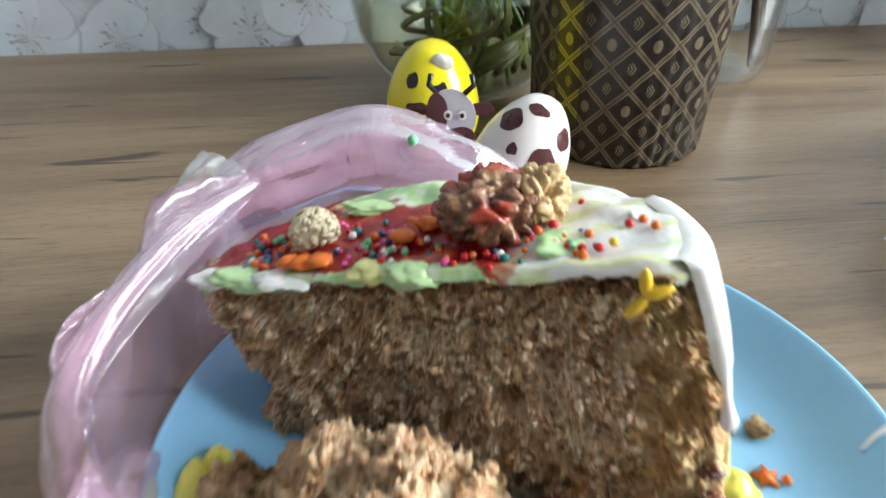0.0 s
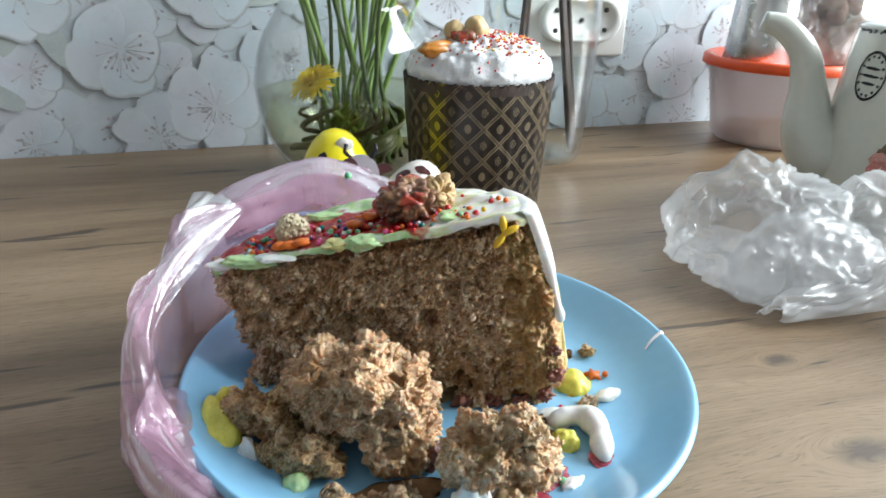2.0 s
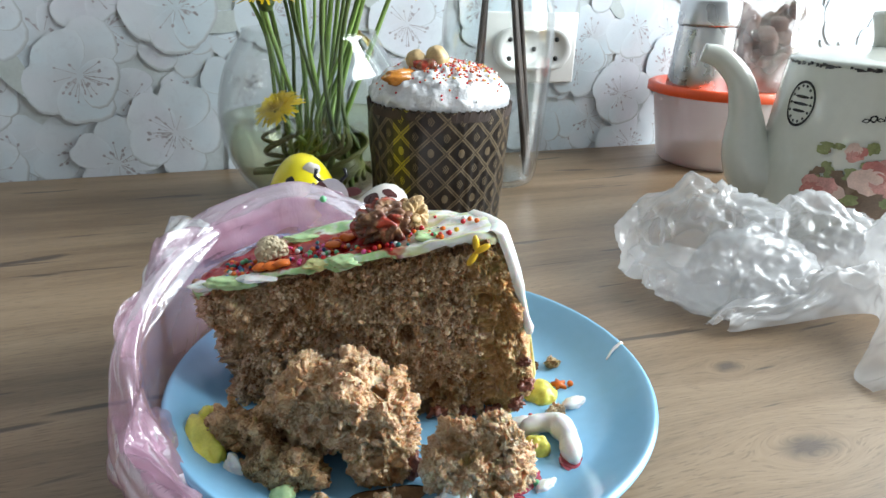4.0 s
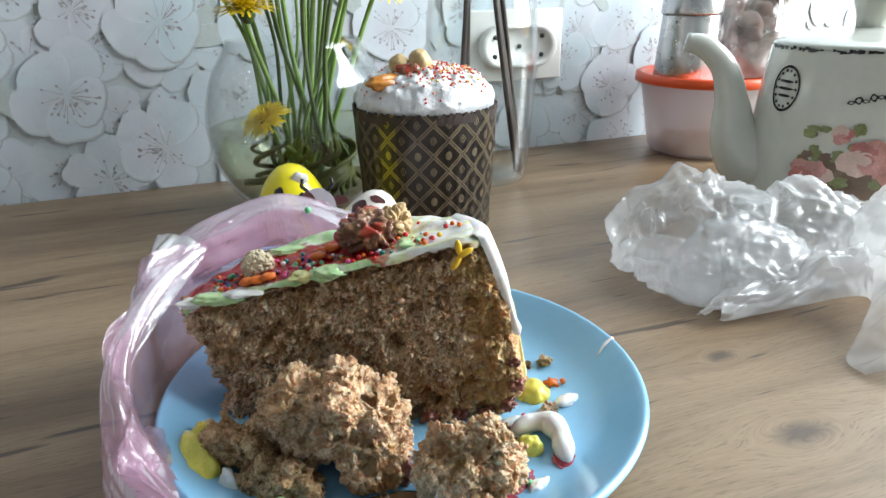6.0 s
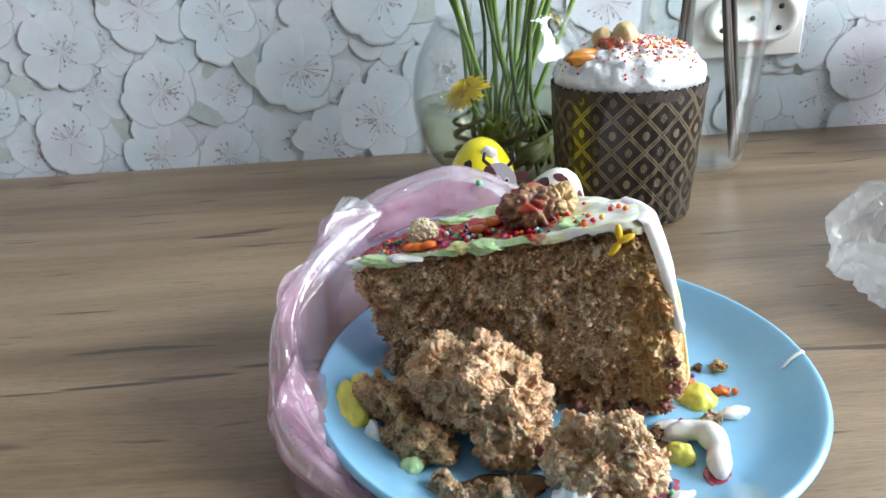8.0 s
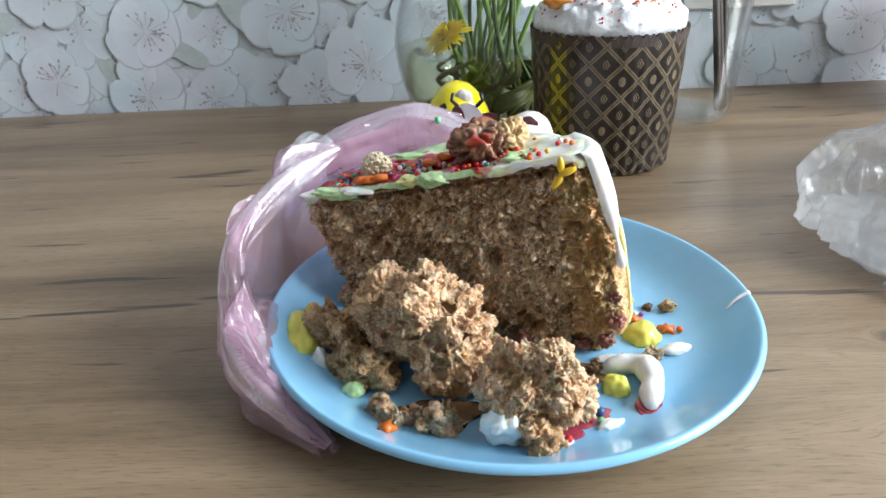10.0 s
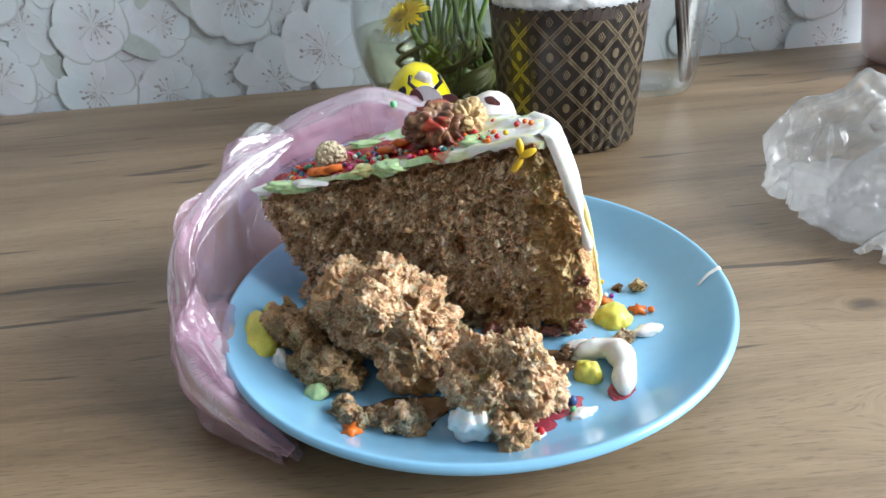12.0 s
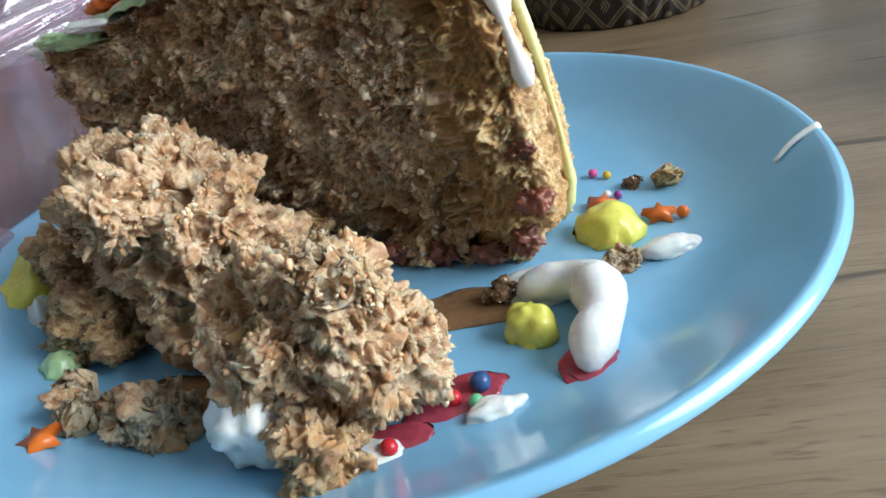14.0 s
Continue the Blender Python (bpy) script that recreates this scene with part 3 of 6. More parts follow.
ROSE_PALE = plain("pale_rose_print", (0.66, 0.47, 0.40), 0.25, vary=0.2, scale=110, bump=0.0)
LEAF_PRINT = plain("leaf_print", (0.22, 0.24, 0.10), 0.25, vary=0.4, scale=110, bump=0.0)
BROWN_PRINT = plain("brown_print", (0.17, 0.11, 0.07), 0.25, vary=0.3, scale=90, bump=0.0)
STEEL = plain("brushed_steel", (0.55, 0.55, 0.56), 0.28, 1.0, vary=0.06, scale=40, bump=0.05)
ORANGE = plain("orange_plastic", (0.72, 0.085, 0.02), 0.35, vary=0.06, scale=30, bump=0.05)
FROSTED = film_material("frosted_plastic", (0.98, 0.95, 0.96), 0.60, 12, 0.2, 0.04, 0.05, 0.3)
DRIED = plain("dried_brown_fruit", (0.13, 0.065, 0.05), 0.6, vary=0.5, scale=90, bump=0.6, depth=0.003)
RICE = plain("pale_sugar_lumps", (0.70, 0.60, 0.50), 0.6, vary=0.1, scale=60, bump=0.3)
SOCKET_WHITE = plain("white_socket_plastic", (0.80, 0.79, 0.77), 0.3, vary=0.02, scale=30, bump=0.02)
DARK_HOLE = plain("dark_hole", (0.02, 0.02, 0.02), 0.6, vary=0.1, scale=60, bump=0.0)
WALLPAPER = plain("grey_blue_wallpaper", (0.56, 0.61, 0.635), 0.6, vary=0.14, scale=22, bump=0.15, depth=0.0008)
WET_STEM = plain("olive_wet_stem", (0.12, 0.125, 0.04), 0.4, vary=0.4, scale=60, bump=0.1)
ROSE_DEEP = plain("deep_rose_print", (0.46, 0.17, 0.15), 0.25, vary=0.3, scale=110, bump=0.0)
PETAL_PRINT = petal_material()
STAMEN = plain("stamen_print", (0.37, 0.345, 0.37), 0.6, vary=0.2, scale=80, bump=0.0)
LEAF_GREY = plain("grey_green_leaf_print", (0.47, 0.52, 0.515), 0.6, vary=0.1, scale=60, bump=0.1)
PLASTER = plain("room_plaster", (0.45, 0.45, 0.45), 0.85, vary=0.05, scale=6, bump=0.1)
FLOOR_MAT = plain("grey_floor", (0.34, 0.33, 0.32), 0.5, vary=0.2, scale=12, bump=0.1)
HAZEL = plain("hazelnut", (0.56, 0.40, 0.20), 0.4, vary=0.22, scale=160, bump=0.25)
APRICOT = plain("orange_dried_apricot", (0.52, 0.20, 0.03), 0.22, vary=0.35, scale=140, bump=0.4, depth=0.001, coat=0.3)
SPRINKLES = {
    "red": plain("red_sugar", (0.55, 0.02, 0.03), 0.3, vary=0.1), "orange": plain("orange_sugar", (0.72, 0.16, 0.02), 0.3, vary=0.1),
    "pink": plain("pink_sugar", (0.70, 0.10, 0.30), 0.3, vary=0.1), "teal": plain("teal_sugar", (0.02, 0.17, 0.16), 0.3, vary=0.1),
    "green": plain("green_sugar", (0.16, 0.48, 0.24), 0.3, vary=0.1), "yellow": plain("yellow_sugar", (0.75, 0.48, 0.03), 0.3, vary=0.1),
    "white": plain("white_sugar", (0.78, 0.77, 0.75), 0.3, vary=0.1), "blue": plain("blue_sugar", (0.03, 0.08, 0.22), 0.3, vary=0.1),
    "violet": plain("violet_sugar", (0.24, 0.05, 0.30), 0.3, vary=0.1)}

GRAIN_SLICE = grain_material("slice_crumb_grain", (0.92, 0.73, 0.53), (0.66, 0.42, 0.235), (0.30, 0.135, 0.05))
GRAIN_CHUNK = grain_material("chunk_crumb_grain", (0.90, 0.68, 0.46), (0.70, 0.43, 0.24), (0.46, 0.21, 0.085))
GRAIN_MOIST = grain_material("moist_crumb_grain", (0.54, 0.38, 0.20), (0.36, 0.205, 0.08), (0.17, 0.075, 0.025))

# ---- the room ----
WALL = pose(0, 0.583, 0, 0, 0, 7.97)


def room():
    for name, size, at in (
            ("wall_left", (0.12, 3.2, 2.7), (-1.75, -1.0, 0.6)), ("wall_front", (3.6, 0.12, 2.7), (0, -2.66, 0.6)),
            ("floor", (3.6, 3.3, 0.1), (0, -1.0, -0.80)), ("ceiling", (3.6, 3.3, 0.1), (0, -1.0, 2.0))):
        ob = part(name, boxed(size), FLOOR_MAT if name == "floor" else PLASTER, smooth=False)
        tagged(ob, kind="structure")
        ob.matrix_world = WALL @ pose(*at)
    # the window wall: four pieces round the opening
    bm = bmesh.new()
    for size, at in (((0.12, 0.70, 2.7), (1.45, -2.25, 0.6)), ((0.12, 0.14, 2.7), (1.45, -0.07, 0.6)),
                     ((0.12, 1.76, 0.80), (1.45, -1.02, -0.35)), ((0.12, 1.76, 0.70), (1.45, -1.02, 1.6))):
        box(bm, size, pose(*at))
    ob = tagged(part("wall_right", bm, PLASTER, smooth=False), kind="structure")
    ob.matrix_world = WALL
    ob = tagged(part("wall_back", boxed((3.6, 0.12, 2.7), pose(0, 0.06, 0.6)), WALLPAPER, smooth=False), "wallpaper printed with large pale apple blossoms", kind="structure")
    ob.matrix_world = WALL
    return ob


def blossom_petal(bm, layer, cx, cz, ang, length, width, y, fan=14):
    """One printed petal with its printed drop shade, a hair proud of the wall."""
    d, s = Vector((math.cos(ang), 0, math.sin(ang))), Vector((-math.sin(ang), 0, math.cos(ang)))
    seed = cx * 57 + cz * 91 + ang
    notch = 0.14 * max(0.0, noise.noise(Vector((seed, 3, 8))) + 0.15)
    bend = 0.14 * noise.noise(Vector((seed, 9, 2)))
    def point(k, r):
        t = (-1 + 2 * k / fan) * 2.75
        wave = 1 + 0.12 * noise.noise(Vector((seed, math.cos(t) * 1.2, math.sin(t) * 1.2)))
        along = length * (0.53 + 0.47 * math.cos(t) * wave - notch * math.exp(-t * t * 9))
        side = width * math.sin(t) * wave * (1 + 0.22 * math.cos(t))
        return Vector((cx, y, cz)) + d * along * r + s * (side * r + bend * length * r * r)
    rings = (0.02, 0.36, 0.66, 0.86, 0.955, 1.0)
    rows = [[bm.verts.new(point(k, r)) for k in range(fan + 1)] for r in rings]
    shade = Vector((0.55, 0, -0.84))
    for i in range(len(rings) - 1):
        for k in range(fan):
            f = bm.faces.new((rows[i][k], rows[i][k + 1], rows[i + 1][k + 1], rows[i + 1][k]))
            for loop, (a, b) in zip(f.loops, ((i, k), (i, k + 1), (i + 1, k + 1), (i + 1, k))):
                t = -1 + 2 * b / fan
                facing = (d * math.cos(t * 2.4) + s * math.sin(t * 2.4)).dot(shade)
                light = 0.075 * min(1.0, max(0.0, 0.45 - facing))
                inward = (1.0 - rings[a]) * 1.15
                loop[layer].uv = (inward + light, rings[a])


def wallpaper_print(wall):
    rng = random.Random(11)
    petals, marks, leaves = bmesh.new(), bmesh.new(), bmesh.new()
    layer, leaf_layer = petals.loops.layers.uv.new("UVMap"), leaves.loops.layers.uv.new("UVMap")
    # large blossoms that stand clear, then smaller ones between and behind them
    front = [(-0.167, 0.090, 0.050), (-0.092, 0.038, 0.048), (-0.302, 0.074, 0.042), (-0.311, 0.016, 0.042), (-0.085, 0.145, 0.050), (-0.232, 0.135, 0.044), (0.125, 0.135, 0.046), (0.385, 0.060, 0.046), (-0.395, 0.030, 0.040), (-0.385, 0.115, 0.040)]
    for row in range(5):
        for col in range(27):
            x, z = -0.95 + col * 0.072 + (row % 2) * 0.036 + rng.uniform(-0.016, 0.016), 0.01 + row * 0.066 + rng.uniform(-0.016, 0.016)
            if all((x - a) ** 2 + (z - b) ** 2 > 0.058 ** 2 for a, b, _ in front):
                front.append((x, z, rng.uniform(0.034, 0.044)))
    behind = [(-0.95 + c * 0.048 + rng.uniform(-0.014, 0.014), -0.01 + r * 0.046 + rng.uniform(-0.014, 0.014), rng.uniform(0.028, 0.040)) for r in range(8) for c in range(40)]
    fixed, loose = front[:10], front[10:]
    rng.shuffle(loose)
    for depth, (x, z, size) in enumerate(behind + loose + fixed[::-1]):
        top = depth >= len(behind)
        y = -0.0005 - depth * 0.000007
        start, n = rng.uniform(0, 6.28), rng.choice((5, 5, 5, 5, 4))
        if rng.random() < 0.45:
            a = rng.uniform(0, 6.28)
            blossom_petal(leaves, leaf_layer, x, z, a, size * 1.55, size * 0.22, y + 0.000001)
        turned = rng.uniform(0.72, 1.0)
        for k in range(n):
            a = start + 2 * math.pi * k / n + rng.uniform(-0.18, 0.18)
            squash = 1 - (1 - turned) * abs(math.sin(a - start))
            blossom_petal(petals, layer, x, z, a, size * rng.uniform(0.84, 1.1) * squash, size * rng.uniform(0.40, 0.50), y - 0.000001 * k)
        lean = rng.uniform(0, 6.28)
        for k in range(rng.randint(20, 30) if top else rng.randint(8, 16)):
            a, r0, r1 = lean + rng.gauss(0, 1.5), size * rng.uniform(0.05, 0.16), size * rng.uniform(0.16, 0.50)
            d, s = Vector((math.cos(a), 0, math.sin(a))), Vector((-math.sin(a), 0, math.cos(a)))
            c = Vector((x, y - 0.000006, z)) + Vector((math.cos(lean), 0, math.sin(lean))) * size * 0.06
            w = 0.00022
            marks.faces.new([marks.verts.new(c + d * r0 - s * w), marks.verts.new(c + d * r0 + s * w), marks.verts.new(c + d * r1 + s * w * 0.6), marks.verts.new(c + d * r1 - s * w * 0.6)])
            tip, tr = c + d * r1, rng.uniform(0.0007, 0.0014)
            marks.faces.new([marks.verts.new(tip + (d * math.cos(t) * 1.35 + s * math.sin(t)) * tr) for t in (k2 * math.pi / 3 for k2 in range(6))])
    for name, bm, mat in (("blossom_print", petals, PETAL_PRINT), ("stamen_print", marks, STAMEN), ("leaf_print", leaves, LEAF_GREY)):
        ob = part(name, bm, mat, wall, smooth=False)
        tagged(ob, kind="stuff")


def table():
    ob = part("tabletop", boxed((2.3, 1.05, 0.036), pose(0.05, -0.53, -0.018), 0.003), OAK, smooth=False)
    top = empty("table", WALL, "oak-grain laminate table pushed against the papered wall", "table")
    ob.parent = top
    for x, y in ((-0.98, -0.1), (1.08, -0.1), (-0.98, -0.96), (1.08, -0.96)):
        part("leg", boxed((0.06, 0.06, 0.714), pose(x, y, -0.393), 0.004), OAK, top, smooth=False)


def socket():
    at = WALL @ pose(0.262, 0, 0.110)
    top = empty("wall_socket", at, "white double wall socket on the papered wall", "socket")
    part("backplate", boxed((0.108, 0.006, 0.072), pose(0, -0.0035, 0), 0.002), SOCKET_WHITE, top)
    bm = bmesh.new()
    n = 20
    outline = [(0.0225 + 0.0215 * math.cos(a), 0.0215 * math.sin(a)) for a in (-math.pi / 2 + math.pi * k / n for k in range(n + 1))]
    outline += [(-x, -z) for x, z in outline]
    rows = [[bm.verts.new((x * s, y, z * s)) for x, z in outline] for s, y in ((1, -0.0066), (1, -0.014), (0.95, -0.016), (0.80, -0.0155), (0.78, -0.0125))]
    for a, b in zip(rows, rows[1:]):
        for k in range(len(outline)):
            j = (k + 1) % len(outline)
            bm.faces.new((a[k], a[j], b[j], b[k]))
    bm.faces.new(rows[-1])
    bmesh.ops.recalc_face_normals(bm, faces=bm.faces)
    front = part("face", bm, SOCKET_WHITE, top)
    for x, z in ((-0.028, 0.0095), (-0.028, -0.0095), (0.026, 0.0095), (0.026, -0.0095), (0.0, 0.0)):
        bm = bmesh.new()
        bmesh.ops.create_cone(bm, cap_ends=True, segments=16, radius1=0.0024, radius2=0.0024, depth=0.002, matrix=pose(x, -0.0128, z, 90))
        part("hole", bm, DARK_HOLE, front)


# ---- the plate and the cake ----
PLATE_AT = Vector((0.0557, 0.1605, 0.0))
PLATE_Z = 0.0052


def plate():
    top = empty("dessert_plate", Matrix.Translation(PLATE_AT), "light blue glazed ceramic plate with crumbs and icing on it", "plate")
    prof = [(0, 0.0005), (0.05, 0.0005), (0.062, 0.0), (0.064, 0.0012), (0.078, 0.0045), (0.091, 0.0115), (0.0985, 0.0170), (0.0998, 0.0187), (0.0988, 0.0202), (0.0970, 0.0200),
            (0.090, 0.0148), (0.082, 0.0094), (0.074, 0.0064), (0.066, PLATE_Z + 0.0002), (0.058, PLATE_Z), (0.03, PLATE_Z), (0, PLATE_Z)]
    line = smooth_line([(r, 0, z) for r, z in prof], 3)
    part("dish", lathe([(max(0.0, p.x), p.z) for p in line], 128), PLATE_BLUE, top)
    bm = tube(smooth_line([(0.0985, 0.006, 0.0205), (0.0935, 0.004, 0.0185), (0.0895, 0.0015, 0.0152)], 5), 0.0009, 8, None, lambda t: 1.1 - 0.7 * t)
    part("icing_smear", bm, WHITE_ICING, top, "dried streak of white icing on the rim")


TOP_RING = [(-0.027, 0.170), (0.005, 0.1625), (0.035, 0.1545), (0.062, 0.1480), (0.0795, 0.1437), (0.0858, 0.1490), (0.0855, 0.160), (0.0780, 0.174), (0.055, 0.192), (0.02, 0.202), (-0.012, 0.196), (-0.028, 0.184)]
LOW_RING = [(-0.018, 0.167), (0.008, 0.1605), (0.038, 0.1530), (0.068, 0.1455), (0.0975, 0.1385), (0.1040, 0.1450), (0.1050, 0.160), (0.097, 0.177), (0.060, 0.203), (0.02, 0.210), (-0.010, 0.200), (-0.022, 0.182)]


def ring_point(ring, s):
    n = len(ring)
    i, t = int(s) % n, s - int(s)
    a, b, c, d = (Vector(ring[(i + k) % n]) for k in (-1, 0, 1, 2))
    if i < 4:
        return b.lerp(c, t)
    return 0.5 * ((2 * b) + (c - a) * t + (2 * a - 5 * b + 4 * c - d) * t * t + (3 * b - a - 3 * c + d) * t ** 3)


def cake_top(x, y):
    return 0.0640 + 0.250 * x - 8.0 * max(0.0, x - 0.072) ** 2 - 0.02 * max(0.0, 0.0 - x)


def cake_side(s, h):
    """A place on the slice's side: s runs round it, h from plate to top."""
    bulge = h ** 2.0 if 3.6 < s < 8 else h
    p = ring_point(LOW_RING, s).lerp(ring_point(TOP_RING, s), bulge)
    if 3.5 < s < 8 and h < 0.22:
        p = p + (Vector((0.04, 0.172)) - p).normalized() * 0.009 * ((0.22 - h) / 0.22) ** 1.6
    notch = 0.006 * math.exp(-((h - 0.25) / 0.2) ** 2) if s < 0.5 or s > 11.2 else 0.0
    return Vector((p.x + notch, p.y, PLATE_Z + h * (cake_top(p.x, p.y) - PLATE_Z)))


def cake():
    top = empty("cake_slice", Matrix.Translation((0.035, 0.17, PLATE_Z)), "wedge of glazed fruit cake with torn brown crumb on the plate", "cake slice")
    back = top.matrix_world.inverted()
    bm = bmesh.new()
    ss = [4.0 * k / 520 for k in range(520)] + [4 + 3.0 * k / 90 for k in range(90)] + [7 + 5.0 * k / 60 for k in range(60)]
    levels = 290
    rows = []
    for j in range(levels + 1):
        rows.append([bm.verts.new(cake_side(s, j / levels)) for s in ss])
    mid = Vector((0.035, 0.173))
    for j in range(1, 20):
        f = 1 - j / 20
        row = []
        for s in ss:
            p = ring_point(TOP_RING, s)
            q = mid + (p - mid) * f
            row.append(bm.verts.new((q.x, q.y, cake_top(q.x, q.y) + 0.002 * (1 - f))))
        rows.append(row)
    n = len(ss)
    for a, b in zip(rows, rows[1:]):
        for k in range(n):
            bm.faces.new((a[k], a[(k + 1) % n], b[(k + 1) % n], b[k]))
    bm.faces.new(rows[0][::-1]), bm.faces.new(rows[-1])
    bm.faces.ensure_lookup_table()
    for j in range(levels):
        for k in range(n):
            edge = 3.55 + 0.35 * noise.noise(Vector((j * 0.09, 1, 2)))
            if edge < ss[k] < 8.2:
                bm.faces[j * n + k].material_index = 1
            if j / levels > 0.945 + 0.03 * noise.noise(Vector((ss[k] * 9, 4, 1))):
                bm.faces[j * n + k].material_index = 2
    bm.normal_update()
    moved = []
    for j, row in enumerate(rows):
        for k, v in enumerate(row):
            crust = 0.4 if 4.1 < ss[k] < 8 else 1.0
            if j > levels:
                crust = 0.2
            moved.append((v, v.co + crumble(v.co, v.normal, crust * 1.15)))
    for v, co in moved:
        v.co = co
        v.co.z = max(v.co.z, PLATE_Z - 0.0006)
    bm.normal_update()
    face = [(v.co.copy(), v.normal.copy()) for j, row in enumerate(rows[:levels - 12]) for k, v in enumerate(row) if j > 2 and ss[k] < 3.50 + 0.35 * noise.noise(Vector((j * 0.07, 1, 2)))]
    bm.transform(back)
    grains("loose_crumb", face, 7500, 0.00025, 0.00120, GRAIN_SLICE, top, back, 1)
    part("crumb_body", bm, [CRUMB, CRUST, BAKED], top, "torn brown crumb with candied fruit")

    for x, y, z, size, seed in ((0.0975, 0.1365, 0.0225, 0.0045, 1), (0.0950, 0.1380, 0.0130, 0.0050, 2), (0.0860, 0.1405, 0.0090, 0.0050, 3), (0.0760, 0.1430, 0.0080, 0.0058, 4), (0.0640, 0.1455, 0.0075, 0.0060, 5), (0.0960, 0.1370, 0.0330, 0.0036, 6), (0.0380, 0.1570, 0.0480, 0.0034, 7), (0.0600, 0.1490, 0.0480, 0.0030, 8)):
        bm = lump((size * 0.8, size * 0.45, size * 0.6), (x, y + 0.0012, z), seed * 1.3, 4, 0.5, 2.0, PLATE_Z)
        for v in bm.verts:
            v.co += crumble(v.co, v.normal, 0.4)
        bm.transform(back)
        part("fruit_piece", bm, RED_FRUIT, top, "dark red candied fruit")
    # the glaze: a thick sheet that sags over the edge
    bm = bmesh.new()
    layer = bm.loops.layers.uv.new("UVMap")
    ss = [12.0 * k / 220 for k in range(220)]
    spots = {}
    rows = []
    for f in [k / 26 for k in range(1, 27)] + [1.025, 1.03, 1.02]:
        row = []
        for s in ss:
            p = ring_point(TOP_RING, s)
            sag = noise.noise(Vector((s * 2.6, 0, 5))) + 0.5 * noise.noise(Vector((s * 7, 2, 5)))
            q = mid + (p - mid) * min(f, 1.0)
            z = cake_top(q.x, q.y) + 0.0026 + 0.0016 * noise.noise(Vector((q.x, q.y, 0)) * 140)
            if f > 1.0:
                q = q + (p - mid).normalized() * (f - 1.0) * 0.03
                k = {1.025: 0.0, 1.03: 0.55, 1.02: 1.0}[f]
                z -= 0.0016 + k * max(0.0004, (0.0010 if s < 4 else 0.0028) + 0.0030 * sag)
            elif f > 0.93:
                z -= 0.0014 * ((f - 0.93) / 0.07) ** 2
            v = bm.verts.new((q.x, q.y, z))
            spots[v] = ((q.x + 0.03) / 0.12, (q.y - (0.163 - 0.25 * q.x)) / 0.045)
            row.append(v)
        rows.append(row)
    n = len(ss)
    for a, b in zip(rows, rows[1:]):
        for k in range(n):
            bm.faces.new((a[k], a[(k + 1) % n], b[(k + 1) % n], b[k]))
    bm.faces.new(rows[0][::-1])
    for f in bm.faces:
        for loop in f.loops:
            loop[layer].uv = spots[loop.vert]
    bmesh.ops.recalc_face_normals(bm, faces=bm.faces)
    bm.transform(back)
    glaze = part("glaze", bm, GLAZE, top, "glossy white, green and jam-red glaze")

    def on_top(x, y, up=0.003):
        return Vector((x, y, cake_top(x, y) + up))

    # drips down the outer side
    def drip(s0, s1, h0, h1, radius, mat, label, wide=1.0):
        pts = []
        for k in range(14):
            t = k / 13
            s = s0 + (s1 - s0) * t
            p, c = cake_side(s, h0 + (h1 - h0) * t), Vector((0.035, 0.173, 0))
            out = Vector((p.x - c.x, p.y - c.y, 0)).normalized()
            pts.append(p + out * radius * 0.25)
        bm = tube(pts, radius, 10, None, lambda t: (0.75 + 0.35 * math.sin(t * 9 + s0)) * wide if t < 0.93 else 0.55)
        bm.transform(back)
        part("icing_drip", bm, mat, top, label)

    # the white sheet over the outer edge
    bm = bmesh.new()
    rows = []
    for j in range(26):
        row = []
        for k in range(40):
            s = 4.22 + 2.5 * k / 39
            reach = 0.70 + 0.16 * noise.noise(Vector((s * 1.3, 3, 1))) - 0.10 * math.exp(-((s - 4.55) / 0.20) ** 2)
            h = 1.0 - (1.0 - max(0.2, reach)) * j / 25
            p = cake_side(s, h)
            out = Vector((p.x - 0.035, p.y - 0.173, 0)).normalized()
            thick = 0.0016 * math.sin(math.pi * min(1, (k + 0.4) / 6)) if k < 3 else 0.0016
            thick *= 1 - (j / 25) ** 6
            row.append(bm.verts.new(p + out * (thick * 1.5 + 0.0003) + Vector((0, 0, 0.0026 * (1 - j / 25)))))
        rows.append(row)
    for inset, up in ((0.985, 0.0038), (0.93, 0.0026)):
        row = []
        for k in range(40):
            p = ring_point(TOP_RING, 4.22 + 2.5 * k / 39)
            q = Vector((0.035, 0.173)).lerp(p, inset)
            row.append(bm.verts.new((q.x, q.y, cake_top(q.x, q.y) + up)))
        rows.insert(0, row)
    for a, b in zip(rows, rows[1:]):
        for k in range(39):
            bm.faces.new((a[k], b[k], b[k + 1], a[k + 1]))
    bm.transform(back)
    part("side_icing", bm, WHITE_ICING, top, "thick white icing over the outer side")
    drip(4.62, 4.55, 0.95, 0.50, 0.0025, WHITE_ICING, "white icing drip")
    drip(5.45, 5.15, 0.85, 0.10, 0.0013, PALE_YELLOW, "thin yellow icing drip")

    rng = random.Random(5)
    # soft beads of glaze along the cut edge
    for x, dy, mat, size, wide in ((-0.0235, 0.002, WHITE_ICING, 0.0036, 1.6), (-0.0150, 0.001, GREEN_ICING, 0.0040, 1.9), (-0.0045, 0.0, WHITE_ICING, 0.0034, 1.7), (0.0190, 0.002, PALE_YELLOW, 0.0036, 1.3),
                                   (0.0280, 0.001, GREEN_ICING, 0.0040, 1.2), (0.0605, 0.010, GREEN_ICING, 0.0044, 1.1), (0.0170, 0.031, GREEN_ICING, 0.0034, 2.4)):
